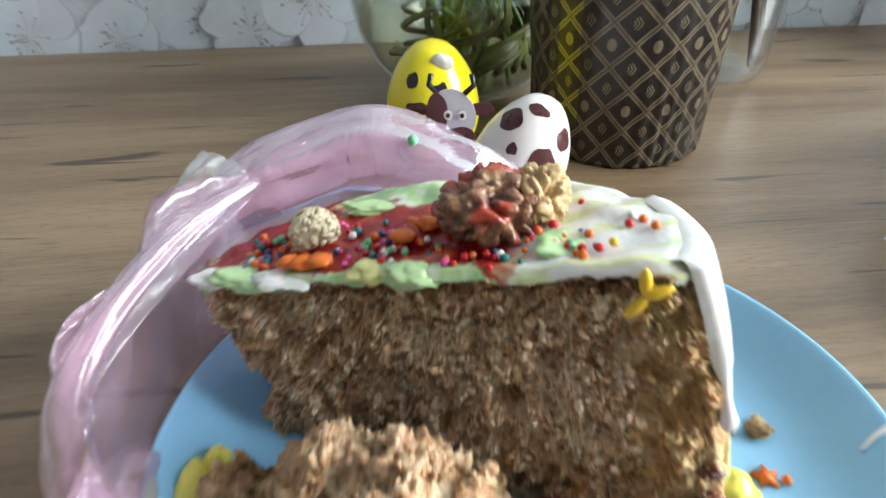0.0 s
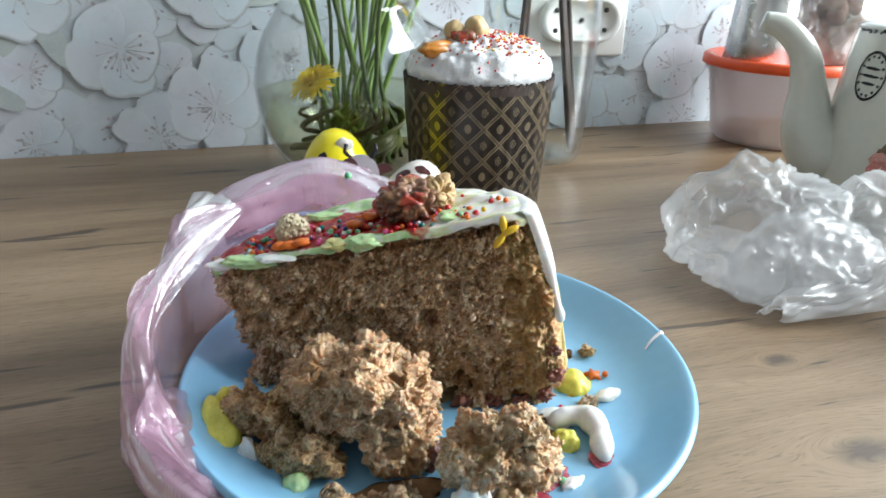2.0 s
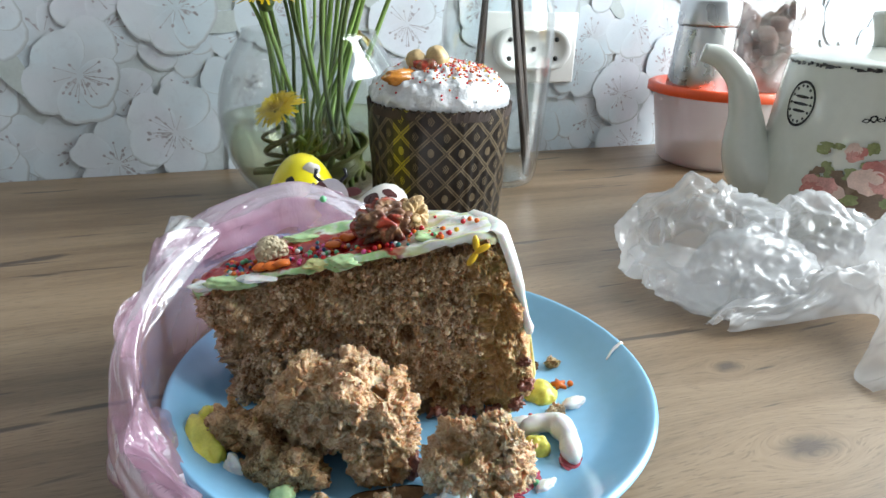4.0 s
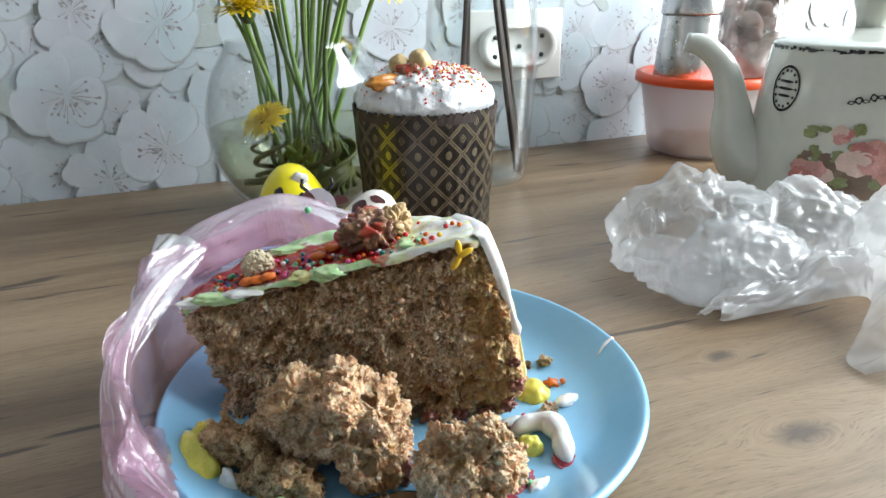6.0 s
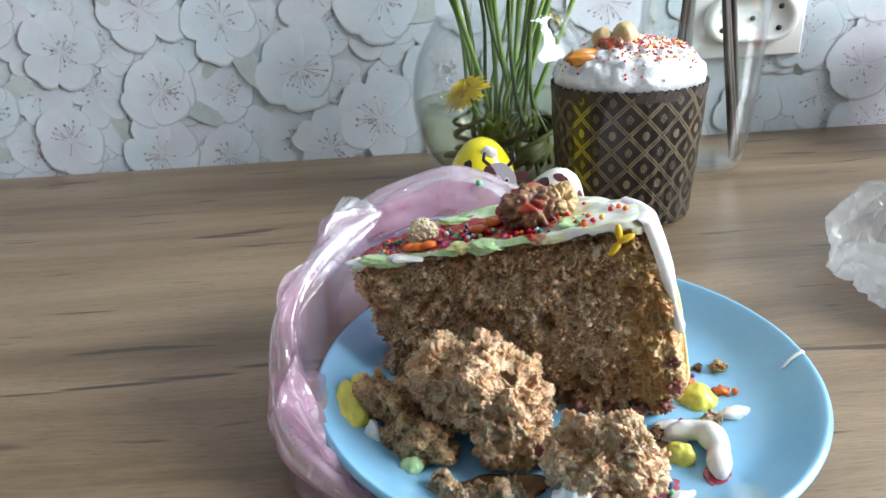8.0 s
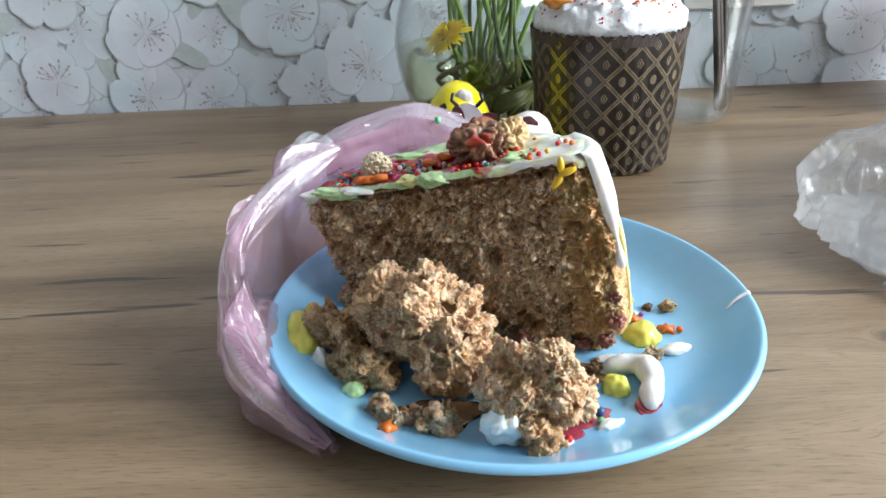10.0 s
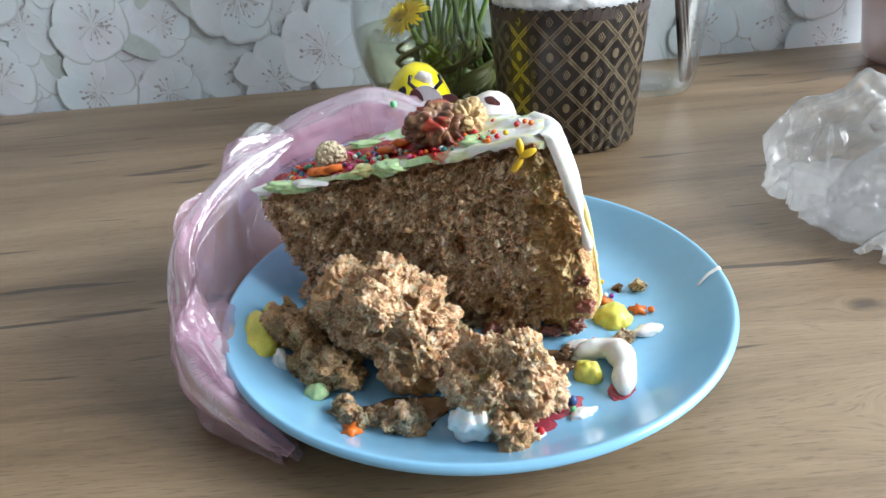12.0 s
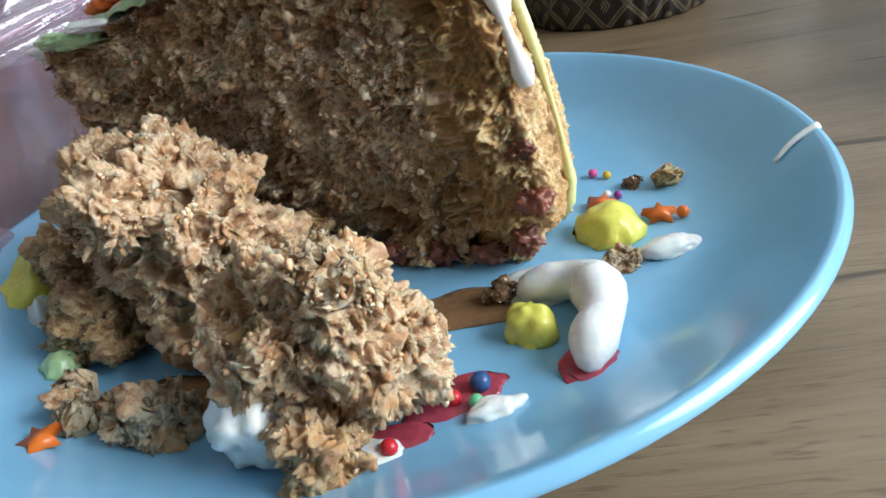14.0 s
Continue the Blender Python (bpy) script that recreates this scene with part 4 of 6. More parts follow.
        bm = lump((size * wide * 1.35, size * 1.15, size * 0.50), on_top(x, 0.1640 - 0.25 * x + dy, 0.0016), x * 900, 4, 0.42, 1.3)
        bm.transform(back)
        part("glaze_bead", bm, mat, glaze)
    # walnut half
    walnut_at = on_top(0.0445, 0.170, 0.0078)
    def walnut(name, at, size, mat, seed, label):
        bm = bmesh.new()
        bmesh.ops.create_icosphere(bm, subdivisions=5, radius=1.0)
        for v in bm.verts:
            n = v.co.normalized()
            a, b = noise.noise(n * 1.5 + Vector((seed, 0, 0))), noise.noise(n * 3.0 + Vector((seed, 5, 0)))
            fold = 0.34 * math.exp(-(a * 8) ** 2) + 0.18 * math.exp(-(b * 8) ** 2) - 0.30 * noise.noise(n * 1.2 + Vector((0, seed, 0)))
            v.co = Vector((n.x * size[0], n.y * size[1], n.z * size[2])) * (1.04 - fold) + at
        bm.transform(back)
        part(name, bm, mat, top, label)
    walnut("walnut", walnut_at, (0.0128, 0.0105, 0.0092), WALNUT, 2.0, "walnut kernel stained with red jam")
    walnut("walnut", walnut_at + Vector((0.0115, 0.004, 0.0012)), (0.0072, 0.0082, 0.0080), WALNUT_PALE, 7.0, "pale walnut kernel half")
    # a nut rolled in sesame
    nut_at = on_top(0.000, 0.1795, 0.0052)
    bm = lump((0.0062, 0.0058, 0.0058), nut_at, 3, 3, 0.2)
    bm.transform(back)
    part("sugared_nut", bm, SESAME, top, "nut covered in sesame seeds")
    seed_bm = bmesh.new()
    for k in range(150):
        n = Vector((rng.gauss(0, 1), rng.gauss(0, 1), rng.gauss(0.3, 1))).normalized()
        bmesh.ops.create_icosphere(seed_bm, subdivisions=1, radius=1.0, matrix=Matrix.Translation(nut_at + n * 0.0063) @ n.to_track_quat("Z", "Y").to_matrix().to_4x4() @ Matrix.Rotation(rng.uniform(0, 6), 4, "Z") @ Matrix.Diagonal((0.0013, 0.0008, 0.0005, 1)))
    seed_bm.transform(back)
    tagged(part("sesame_coat", seed_bm, SESAME, top), kind="stuff")
    # sugar pearls, sticks and stars
    balls = {}
    for name, mat in SPRINKLES.items():
        bm = bmesh.new()
        bmesh.ops.create_icosphere(bm, subdivisions=2, radius=0.00115)
        balls[name] = bpy.data.meshes.new("sprinkle")
        bm.to_mesh(balls[name])
        bm.free()
        balls[name].materials.append(mat)
        balls[name].polygons.foreach_set("use_smooth", [True] * len(balls[name].polygons))

    def pearl(colour, at, size=1.0, parent=glaze, inv=back):
        ob = new("sprinkle", balls[colour])
        ob.parent = parent
        ob.matrix_basis = Matrix.Translation(inv @ Vector(at)) @ Matrix.Scale(size, 4)

    for k in range(190):
        x = rng.uniform(-0.018, 0.068)
        y = 0.1635 - 0.25 * x + rng.triangular(0.001, 0.028, 0.008) + 0.003 * noise.noise(Vector((x * 160, 0, 4)))
        if (x - walnut_at.x) ** 2 + (y - walnut_at.y) ** 2 < 0.011 ** 2:
            continue
        colour = rng.choice(("red", "red", "red", "red", "orange", "orange", "orange", "teal", "teal", "pink", "pink", "green", "white", "blue"))
        pearl(colour, on_top(x, y, 0.0030), rng.uniform(0.55, 1.05))
    for x, y, colour in ((0.074, 0.160, "red"), (0.077, 0.161, "orange"), (0.075, 0.163, "white"), (0.079, 0.158, "orange"), (0.070, 0.154, "yellow"), (0.067, 0.153, "red")):
        pearl(colour, on_top(x, y, 0.0034), 0.9)
    for x, y, z, a in ((0.0735, 0.1455, 0.0775, 0.25), (0.0770, 0.1450, 0.0815, 0.75), (0.0745, 0.1455, 0.0835, -0.5)):
        bm = bmesh.new()
        bmesh.ops.create_uvsphere(bm, u_segments=10, v_segments=6, radius=1.0, matrix=pose(x, y - 0.0034, z, 0, 20, 0) @ Matrix.Rotation(a, 4, "Y") @ Matrix.Diagonal((0.0014, 0.0012, 0.0034, 1)))
        bm.transform(back)
        part("sugar_bone", bm, SPRINKLES["yellow"], glaze, "orange-yellow sugar shape")
    for x, y in ((-0.004, 0.1685), (0.000, 0.167), (0.004, 0.1665), (0.024, 0.1705), (0.030, 0.1745)):
        bm = lump((0.0034, 0.0026, 0.0015), on_top(x, y, 0.0045), x * 500 + 3, 2, 0.4)
        bm.transform(back)
        part("sugar_flake", bm, SPRINKLES["orange"], glaze)
    return pearl


def chunk(name, label, parts):
    top = empty(name, Matrix.Translation((parts[0][1][0], parts[0][1][1], PLATE_Z)), label, "cake piece")
    back = top.matrix_world.inverted()
    for k, (size, centre, seed, turn, mat, detail) in enumerate(parts):
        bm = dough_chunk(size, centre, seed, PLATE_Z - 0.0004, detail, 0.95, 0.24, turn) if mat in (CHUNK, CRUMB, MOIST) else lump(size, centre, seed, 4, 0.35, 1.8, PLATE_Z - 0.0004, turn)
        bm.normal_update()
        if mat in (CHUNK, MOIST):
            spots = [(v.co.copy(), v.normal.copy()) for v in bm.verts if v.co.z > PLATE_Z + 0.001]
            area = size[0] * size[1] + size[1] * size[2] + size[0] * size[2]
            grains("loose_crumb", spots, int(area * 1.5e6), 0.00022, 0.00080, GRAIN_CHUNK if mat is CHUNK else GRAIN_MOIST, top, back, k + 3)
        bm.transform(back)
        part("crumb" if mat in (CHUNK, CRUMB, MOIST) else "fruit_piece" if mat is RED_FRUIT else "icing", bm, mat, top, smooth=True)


def chunks():
    chunk("cake_chunk", "large torn lump of moist brown cake beside the slice", [
        ((0.0165, 0.0150, 0.0200), (0.0320, 0.1265, 0.0252), 1.0, 0.3, CHUNK, 7),
        ((0.0150, 0.0140, 0.0190), (0.0130, 0.1320, 0.0260), 2.0, 0.0, CHUNK, 7),
        ((0.0100, 0.0100, 0.0100), (0.0230, 0.1180, 0.0372), 11.0, 0.0, CHUNK, 6),
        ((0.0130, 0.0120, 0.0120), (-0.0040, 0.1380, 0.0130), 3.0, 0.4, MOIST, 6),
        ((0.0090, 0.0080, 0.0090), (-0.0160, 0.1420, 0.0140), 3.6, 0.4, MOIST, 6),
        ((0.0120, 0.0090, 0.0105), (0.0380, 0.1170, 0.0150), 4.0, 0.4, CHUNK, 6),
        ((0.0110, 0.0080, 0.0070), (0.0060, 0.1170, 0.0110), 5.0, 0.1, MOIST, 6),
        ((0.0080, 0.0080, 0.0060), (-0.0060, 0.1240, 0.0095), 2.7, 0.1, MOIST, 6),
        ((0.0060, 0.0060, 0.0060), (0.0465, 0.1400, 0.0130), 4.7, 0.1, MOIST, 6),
        ((0.0070, 0.0040, 0.0065), (0.0445, 0.1150, 0.0110), 6.4, -0.9, RED_FRUIT, 4)])
    chunk("cake_chunk", "small torn lump of cake with white icing underneath", [
        ((0.0150, 0.0140, 0.0165), (0.0660, 0.0987, 0.0210), 6.0, 0.2, CHUNK, 7),
        ((0.0085, 0.0085, 0.0085), (0.0735, 0.0952, 0.0335), 7.0, 0.0, CHUNK, 6),
        ((0.0085, 0.0085, 0.0085), (0.0570, 0.0982, 0.0230), 8.0, 0.0, CHUNK, 6),
        ((0.0085, 0.0080, 0.0100), (0.0780, 0.0972, 0.0190), 8.8, 0.0, CHUNK, 6),
        ((0.0070, 0.0060, 0.0060), (0.0685, 0.0847, 0.0105), 9.0, 0.0, CHUNK, 6),
        ((0.0075, 0.0060, 0.0075), (0.0575, 0.0887, 0.0125), 2.0, 0.4, WHITE_ICING, 4)])


def plate_height(x, y):
    return float(np.interp(math.hypot(x - PLATE_AT.x, y - PLATE_AT.y), (0.058, 0.066, 0.074, 0.082, 0.090, 0.097), (PLATE_Z, PLATE_Z + 0.0002, 0.0064, 0.0094, 0.0148, 0.0200)))


def smear(name, label, mat, size, at, seed, turn=0.0, category="icing", rough=0.30):
    bm = lump(size, (0, 0, 0), seed, 4, rough, 1.0, 0.0, turn)
    ob = tagged(part(name, bm, mat), label, category)
    ob.matrix_world = Matrix.Translation((at[0], at[1], plate_height(at[0], at[1]) + (at[2] if len(at) > 2 else 0.0)))
    return ob


def plate_scraps(pearl):
    smear("icing_blob", "bright yellow icing squeezed out beside the cake", YELLOW_ICING, (0.0072, 0.0150, 0.0090), (-0.0280, 0.1385, -0.003), 1.2, 0.35)
    smear("icing_blob", "yellow icing drawn up the cake's side", YELLOW_ICING, (0.0042, 0.0062, 0.0085), (-0.0265, 0.1500, -0.001), 4.4, 0.2)
    smear("icing_blob", "small white icing dab", WHITE_ICING, (0.0034, 0.0050, 0.0062), (-0.0165, 0.1245, -0.001), 2.2, 0.3)
    smear("icing_blob", "white icing dab on the plate", WHITE_ICING, (0.0045, 0.006, 0.004), (-0.023, 0.142, 0.004), 5.2, 0.3)
    smear("icing_blob", "pale green icing crumb", GREEN_ICING, (0.0045, 0.0035, 0.004), (0.0005, 0.108), 3.2)
    pts = smooth_line([(0.0930, 0.1285, 0.0028), (0.1010, 0.1300, 0.0042), (0.1075, 0.1270, 0.0050), (0.1095, 0.1200, 0.0048), (0.1080, 0.1125, 0.0042), (0.1070, 0.1055, 0.0030)], 6)
    bm = tube([p - Vector((0.11, 0.125, 0)) for p in pts], 0.0040, 16, None, lambda t: (0.06 + 1.1 * max(0.0, math.sin(math.pi * t)) ** 0.35) * (1 + 0.12 * math.sin(t * 17)))
    for v in bm.verts:
        v.co.z = max(0.0, v.co.z + 0.0006 * noise.noise(v.co * 260))
    ob = tagged(part("icing_streak", bm, WHITE_ICING), "thick folded rope of white icing on the plate", "icing")
    ob.matrix_world = Matrix.Translation((0.11, 0.125, PLATE_Z - 0.0003))
    smear("icing_streak", "white icing smeared under the slice", WHITE_ICING, (0.0105, 0.0060, 0.0030), (0.099, 0.134), 7.1, 0.3)
    smear("icing_blob", "small yellow icing dab", YELLOW_ICING, (0.0048, 0.0050, 0.0064), (0.0965, 0.1195), 8.3)
    smear("icing_blob", "glossy yellow icing drop", YELLOW_ICING, (0.0078, 0.0066, 0.0062), (0.1105, 0.1530), 3.3)
    smear("icing_chip", "dry white icing chip", WHITE_ICING, (0.0065, 0.0032, 0.0030), (0.1235, 0.1445), 5.5, 0.4)
    smear("icing_chip", "small white icing chip", WHITE_ICING, (0.0050, 0.0024, 0.0024), (0.0925, 0.0980), 6.6, 0.5)
    smear("jam_puddle", "red jam puddle with sugar pearls", JAM, (0.0085, 0.0050, 0.0007), (0.0850, 0.1015), 2.5, 0.5, "jam")
    smear("jam_puddle", "thin red jam streak", JAM, (0.0080, 0.0035, 0.0006), (0.0765, 0.0905), 3.5, 0.5, "jam")
    smear("jam_puddle", "red jam under the white icing", JAM, (0.0055, 0.0065, 0.0006), (0.1080, 0.1080), 4.5, 0.2, "jam")
    smear("icing_streak", "white icing trail under the chunk", WHITE_ICING, (0.0070, 0.0028, 0.0014), (0.0735, 0.0875), 8.5, 0.4)
    smear("syrup_puddle", "thin brown syrup on the plate", SYRUP, (0.0200, 0.0090, 0.0005), (0.030, 0.098), 1.5, 0.2, "syrup")
    smear("syrup_puddle", "thin brown syrup beside the slice", SYRUP, (0.0150, 0.0070, 0.0005), (0.080, 0.126), 2.6, 0.2, "syrup")
    rng = random.Random(8)
    for x, y, s, mat, label in ((0.1240, 0.1750, 0.0032, CRUST, "golden brown cake crumb"), (0.1145, 0.1405, 0.0028, CHUNK, "pale cake crumb"), (0.1165, 0.1755, 0.0016, SYRUP, "tiny brown crumb"),
                                (0.0185, 0.0925, 0.0052, CHUNK, "pale cake crumb"), (0.0260, 0.0955, 0.0050, CHUNK, "cake crumb"), (0.0350, 0.0925, 0.0078, CHUNK, "moist cake crumb"), (0.0120, 0.0985, 0.0042, CHUNK, "cake crumb"), (0.0900, 0.1300, 0.0034, SYRUP, "brown crumb")):
        bm = dough_chunk((s, s * 0.8, s * 0.75), (0, 0, s * 0.5), x * 99, 0.0, 5, 0.8, 0.4)
        ob = tagged(part("crumb", bm, mat), label + " lying on the plate", "crumb")
        ob.matrix_world = pose(x, y, plate_height(x, y), 0, 0, rng.uniform(0, 180))
    for x, y, turn in ((0.1217, 0.1590, 20), (0.1090, 0.1660, 70), (0.0180, 0.0850, 0)):
        bm = bmesh.new()
        pts = []
        for k in range(10):
            r = 0.0042 if k % 2 == 0 else 0.0019
            pts.append((r * math.cos(k * math.pi / 5), r * math.sin(k * math.pi / 5)))
        low, high = [bm.verts.new((a, b, 0.0)) for a, b in pts], [bm.verts.new((a * 0.85, b * 0.85, 0.0018)) for a, b in pts]
        for k in range(10):
            bm.faces.new((low[k], low[(k + 1) % 10], high[(k + 1) % 10], high[k]))
        bm.faces.new(high), bm.faces.new(low[::-1])
        ob = tagged(part("sugar_star", bm, SPRINKLES["orange"]), "orange sugar star fallen on the plate", "sprinkle")
        ob.matrix_world = pose(x, y, plate_height(x, y) + 0.0002, 0, 0, turn)
    for x, y, colour, s in ((0.1265, 0.1575, "orange", 1.3), (0.1130, 0.1700, "violet", 1.0), (0.1105, 0.1705, "white", 1.0), (0.1070, 0.1830, "pink", 1.1), (0.1105, 0.1815, "yellow", 1.0),
                            (0.0895, 0.1040, "blue", 1.7), (0.0855, 0.1005, "red", 1.3), (0.0895, 0.0995, "green", 1.2), (0.0780, 0.0885, "red", 1.3), (0.1015, 0.1395, "red", 0.9), (0.0505, 0.0925, "red", 1.0)):
        bm = bmesh.new()
        bmesh.ops.create_icosphere(bm, subdivisions=2, radius=0.0011 * s)
        ob = tagged(part("sugar_pearl", bm, SPRINKLES[colour]), colour + " sugar pearl fallen on the plate", "sprinkle")
        ob.matrix_world = Matrix.Translation((x, y, plate_height(x, y) + 0.0010 * s))


# ---- plastic bags ----
def nearer(p):
    """Draw the bag's outer side in towards the plate."""
    return (p[0] if p[0] > -0.04 else -0.04 + (p[0] + 0.04) * 0.60, p[1], p[2])


def film_loft(spine, across, seed, wrinkle, spans=140, around=54):
    """A sheet of film: spine rows are (foot outside, crown, foot inside); the sheet arches over them."""
    rows = []
    lines = [smooth_line([nearer(r[k]) for r in spine], 16) for k in range(3)]
    n = len(lines[0])
    bm = bmesh.new()
    for i in range(n):
        a, c, b = (line[i] for line in lines)
        row = []
        for k in range(around + 1):
            t = k / around
            ctl = 2 * c - 0.5 * (a + b)
            p = (1 - t) ** 2 * a + 2 * t * (1 - t) * ctl + t * t * b
            q = Vector((i * 0.09, t * 2.3, seed))
            w = math.sin(math.pi * t) ** 0.5 * wrinkle if 0 < t < 1 else 0.0
            push = Vector((noise.noise(q * 1.0), noise.noise(q + Vector((5, 2, 9))), noise.noise(q + Vector((2, 8, 4)))))
            sharp = abs(noise.noise(Vector((i * 0.045, t * 9 + 0.10 * i, seed + 3)))) + abs(noise.noise(Vector((i * 0.16, t * 5, seed + 7))))
            p = p + push * w * 1.3 + (p - 0.5 * (a + b)).normalized() * (0.45 - sharp) * w * 1.2
            p.z = max(p.z, 0.0012)
            row.append(bm.verts.new(p))
        rows.append(row)
    for r0, r1 in zip(rows, rows[1:]):
        for k in range(around):
            bm.faces.new((r0[k], r0[k + 1], r1[k + 1], r1[k]))
    return bm


def pink_bag():
    top = empty("plastic_bag", Matrix.Translation((-0.05, 0.15, 0)), "crumpled translucent pink plastic bag curled round the plate", "plastic bag")
    back = top.matrix_world.inverted()
    bm = film_loft([((-0.002, 0.079, 0.002), (-0.002, 0.082, 0.004), (-0.002, 0.086, 0.002)),
                    ((-0.014, 0.085, 0.002), (-0.013, 0.090, 0.010), (-0.009, 0.096, 0.004)),
                    ((-0.040, 0.100, 0.002), (-0.037, 0.108, 0.026), (-0.028, 0.114, 0.008)),
                    ((-0.060, 0.127, 0.002), (-0.050, 0.129, 0.041), (-0.042, 0.134, 0.014)),
                    ((-0.064, 0.158, 0.002), (-0.054, 0.148, 0.062), (-0.048, 0.158, 0.014)),
                    ((-0.066, 0.192, 0.002), (-0.046, 0.182, 0.068), (-0.048, 0.190, 0.012)),
                    ((-0.058, 0.232, 0.002), (-0.022, 0.214, 0.074), (-0.030, 0.222, 0.012)),
                    ((-0.030, 0.265, 0.002), (0.008, 0.226, 0.083), (-0.005, 0.245, 0.008)),
                    ((0.015, 0.285, 0.002), (0.030, 0.224, 0.075), (0.020, 0.252, 0.006)),
                    ((0.050, 0.280, 0.002), (0.052, 0.226, 0.060), (0.048, 0.256, 0.005)),
                    ((0.070, 0.268, 0.002), (0.068, 0.240, 0.036), (0.070, 0.256, 0.004))], 1, 2.0, 0.0052)
    bm.transform(back)
    part("film", bm, THIN_PINK, top)

    def roll(points, radii, seed, mat, name, label):
        """A gathered roll of film, pleated along its length."""
        line = smooth_line([nearer(p) for p in points], 14)
        rad = smooth_line([(r, 0, f) for r, f in radii], 14)
        bm = bmesh.new()
        rows = []
        for i, p in enumerate(line):
            d = (line[min(i + 1, len(line) - 1)] - line[max(i - 1, 0)]).normalized()
            a = d.cross(Vector((0, 0, 1))).normalized()
            b = a.cross(d)
            r, flat = rad[i].x, rad[i].z
            row = []
            for k in range(40):
                t = 2 * math.pi * k / 40
                q = Vector((math.cos(t) * 1.7, math.sin(t) * 1.7, i * 0.035 + seed))
                w = 1 + 0.34 * noise.noise(q) + 0.16 * abs(noise.noise(q * 2.6)) - 0.10 * abs(noise.noise(Vector((t * 4, i * 0.02, seed))))
                v = p + (a * math.cos(t) + b * math.sin(t) * flat) * r * w
                v.z = max(v.z, 0.0012)
                row.append(bm.verts.new(v))
            rows.append(row)
        for r0, r1 in zip(rows, rows[1:]):
            for k in range(40):
                bm.faces.new((r0[k], r0[(k + 1) % 40], r1[(k + 1) % 40], r1[k]))
        bm.faces.new(rows[0][::-1]), bm.faces.new(rows[-1])
        bm.transform(back)
        part(name, bm, mat, top, label)
    roll([(-0.002, 0.0835, 0.004), (-0.014, 0.090, 0.008), (-0.034, 0.106, 0.014), (-0.050, 0.124, 0.022), (-0.055, 0.132, 0.040), (-0.054, 0.140, 0.053), (-0.048, 0.158, 0.061), (-0.036, 0.184, 0.0665), (-0.023, 0.205, 0.0695)],
         [(0.002, 0.8), (0.005, 0.9), (0.0085, 0.9), (0.0075, 1.0), (0.0052, 1.0), (0.0045, 1.0), (0.0042, 0.9), (0.0036, 0.8), (0.0016, 0.8)], 1.0, PINK_FILM, "gathered_edge", "pink film gathered into a roll")
    roll([(-0.062, 0.205, 0.034), (-0.050, 0.210, 0.048), (-0.030, 0.216, 0.062), (-0.008, 0.222, 0.069), (0.012, 0.222, 0.0725), (0.030, 0.221, 0.066), (0.048, 0.224, 0.055), (0.062, 0.232, 0.038), (0.070, 0.242, 0.020)],
         [(0.001, 1.0), (0.007, 1.0), (0.012, 0.9), (0.0130, 0.85), (0.0130, 0.85), (0.0125, 0.85), (0.012, 0.9), (0.009, 1.0), (0.004, 1.0)], 6.0, PINK_FILM, "puffed_fold", "puffed pink fold of the bag")
    roll([(-0.037, 0.108, 0.012), (-0.046, 0.123, 0.015), (-0.050, 0.140, 0.015), (-0.051, 0.158, 0.012)], [(0.004, 0.8), (0.0105, 1.0), (0.010, 1.0), (0.004, 0.8)], 9.0, PINK_FILM, "puffed_fold", "bulging pink corner of the bag")
    bm = film_loft([((-0.056, 0.128, 0.004), (-0.058, 0.156, 0.030), (-0.054, 0.163, 0.052)),
                    ((-0.052, 0.140, 0.046), (-0.054, 0.172, 0.062), (-0.058, 0.195, 0.050)),
                    ((-0.022, 0.205, 0.068), (-0.040, 0.216, 0.072), (-0.054, 0.230, 0.056))], 1, 5.0, 0.004)
    bm.transform(back)
    part("torn_edge", bm, CLEAR_PINK, top, "clear torn edge of the bag")
    bm = bmesh.new()
    bmesh.ops.create_icosphere(bm, subdivisions=2, radius=0.0016, matrix=Matrix.Translation((0.0225, 0.2115, 0.0805)))
    bm.transform(back)
    part("sprinkle", bm, SPRINKLES["green"], top, "green sugar pearl stuck to the film")


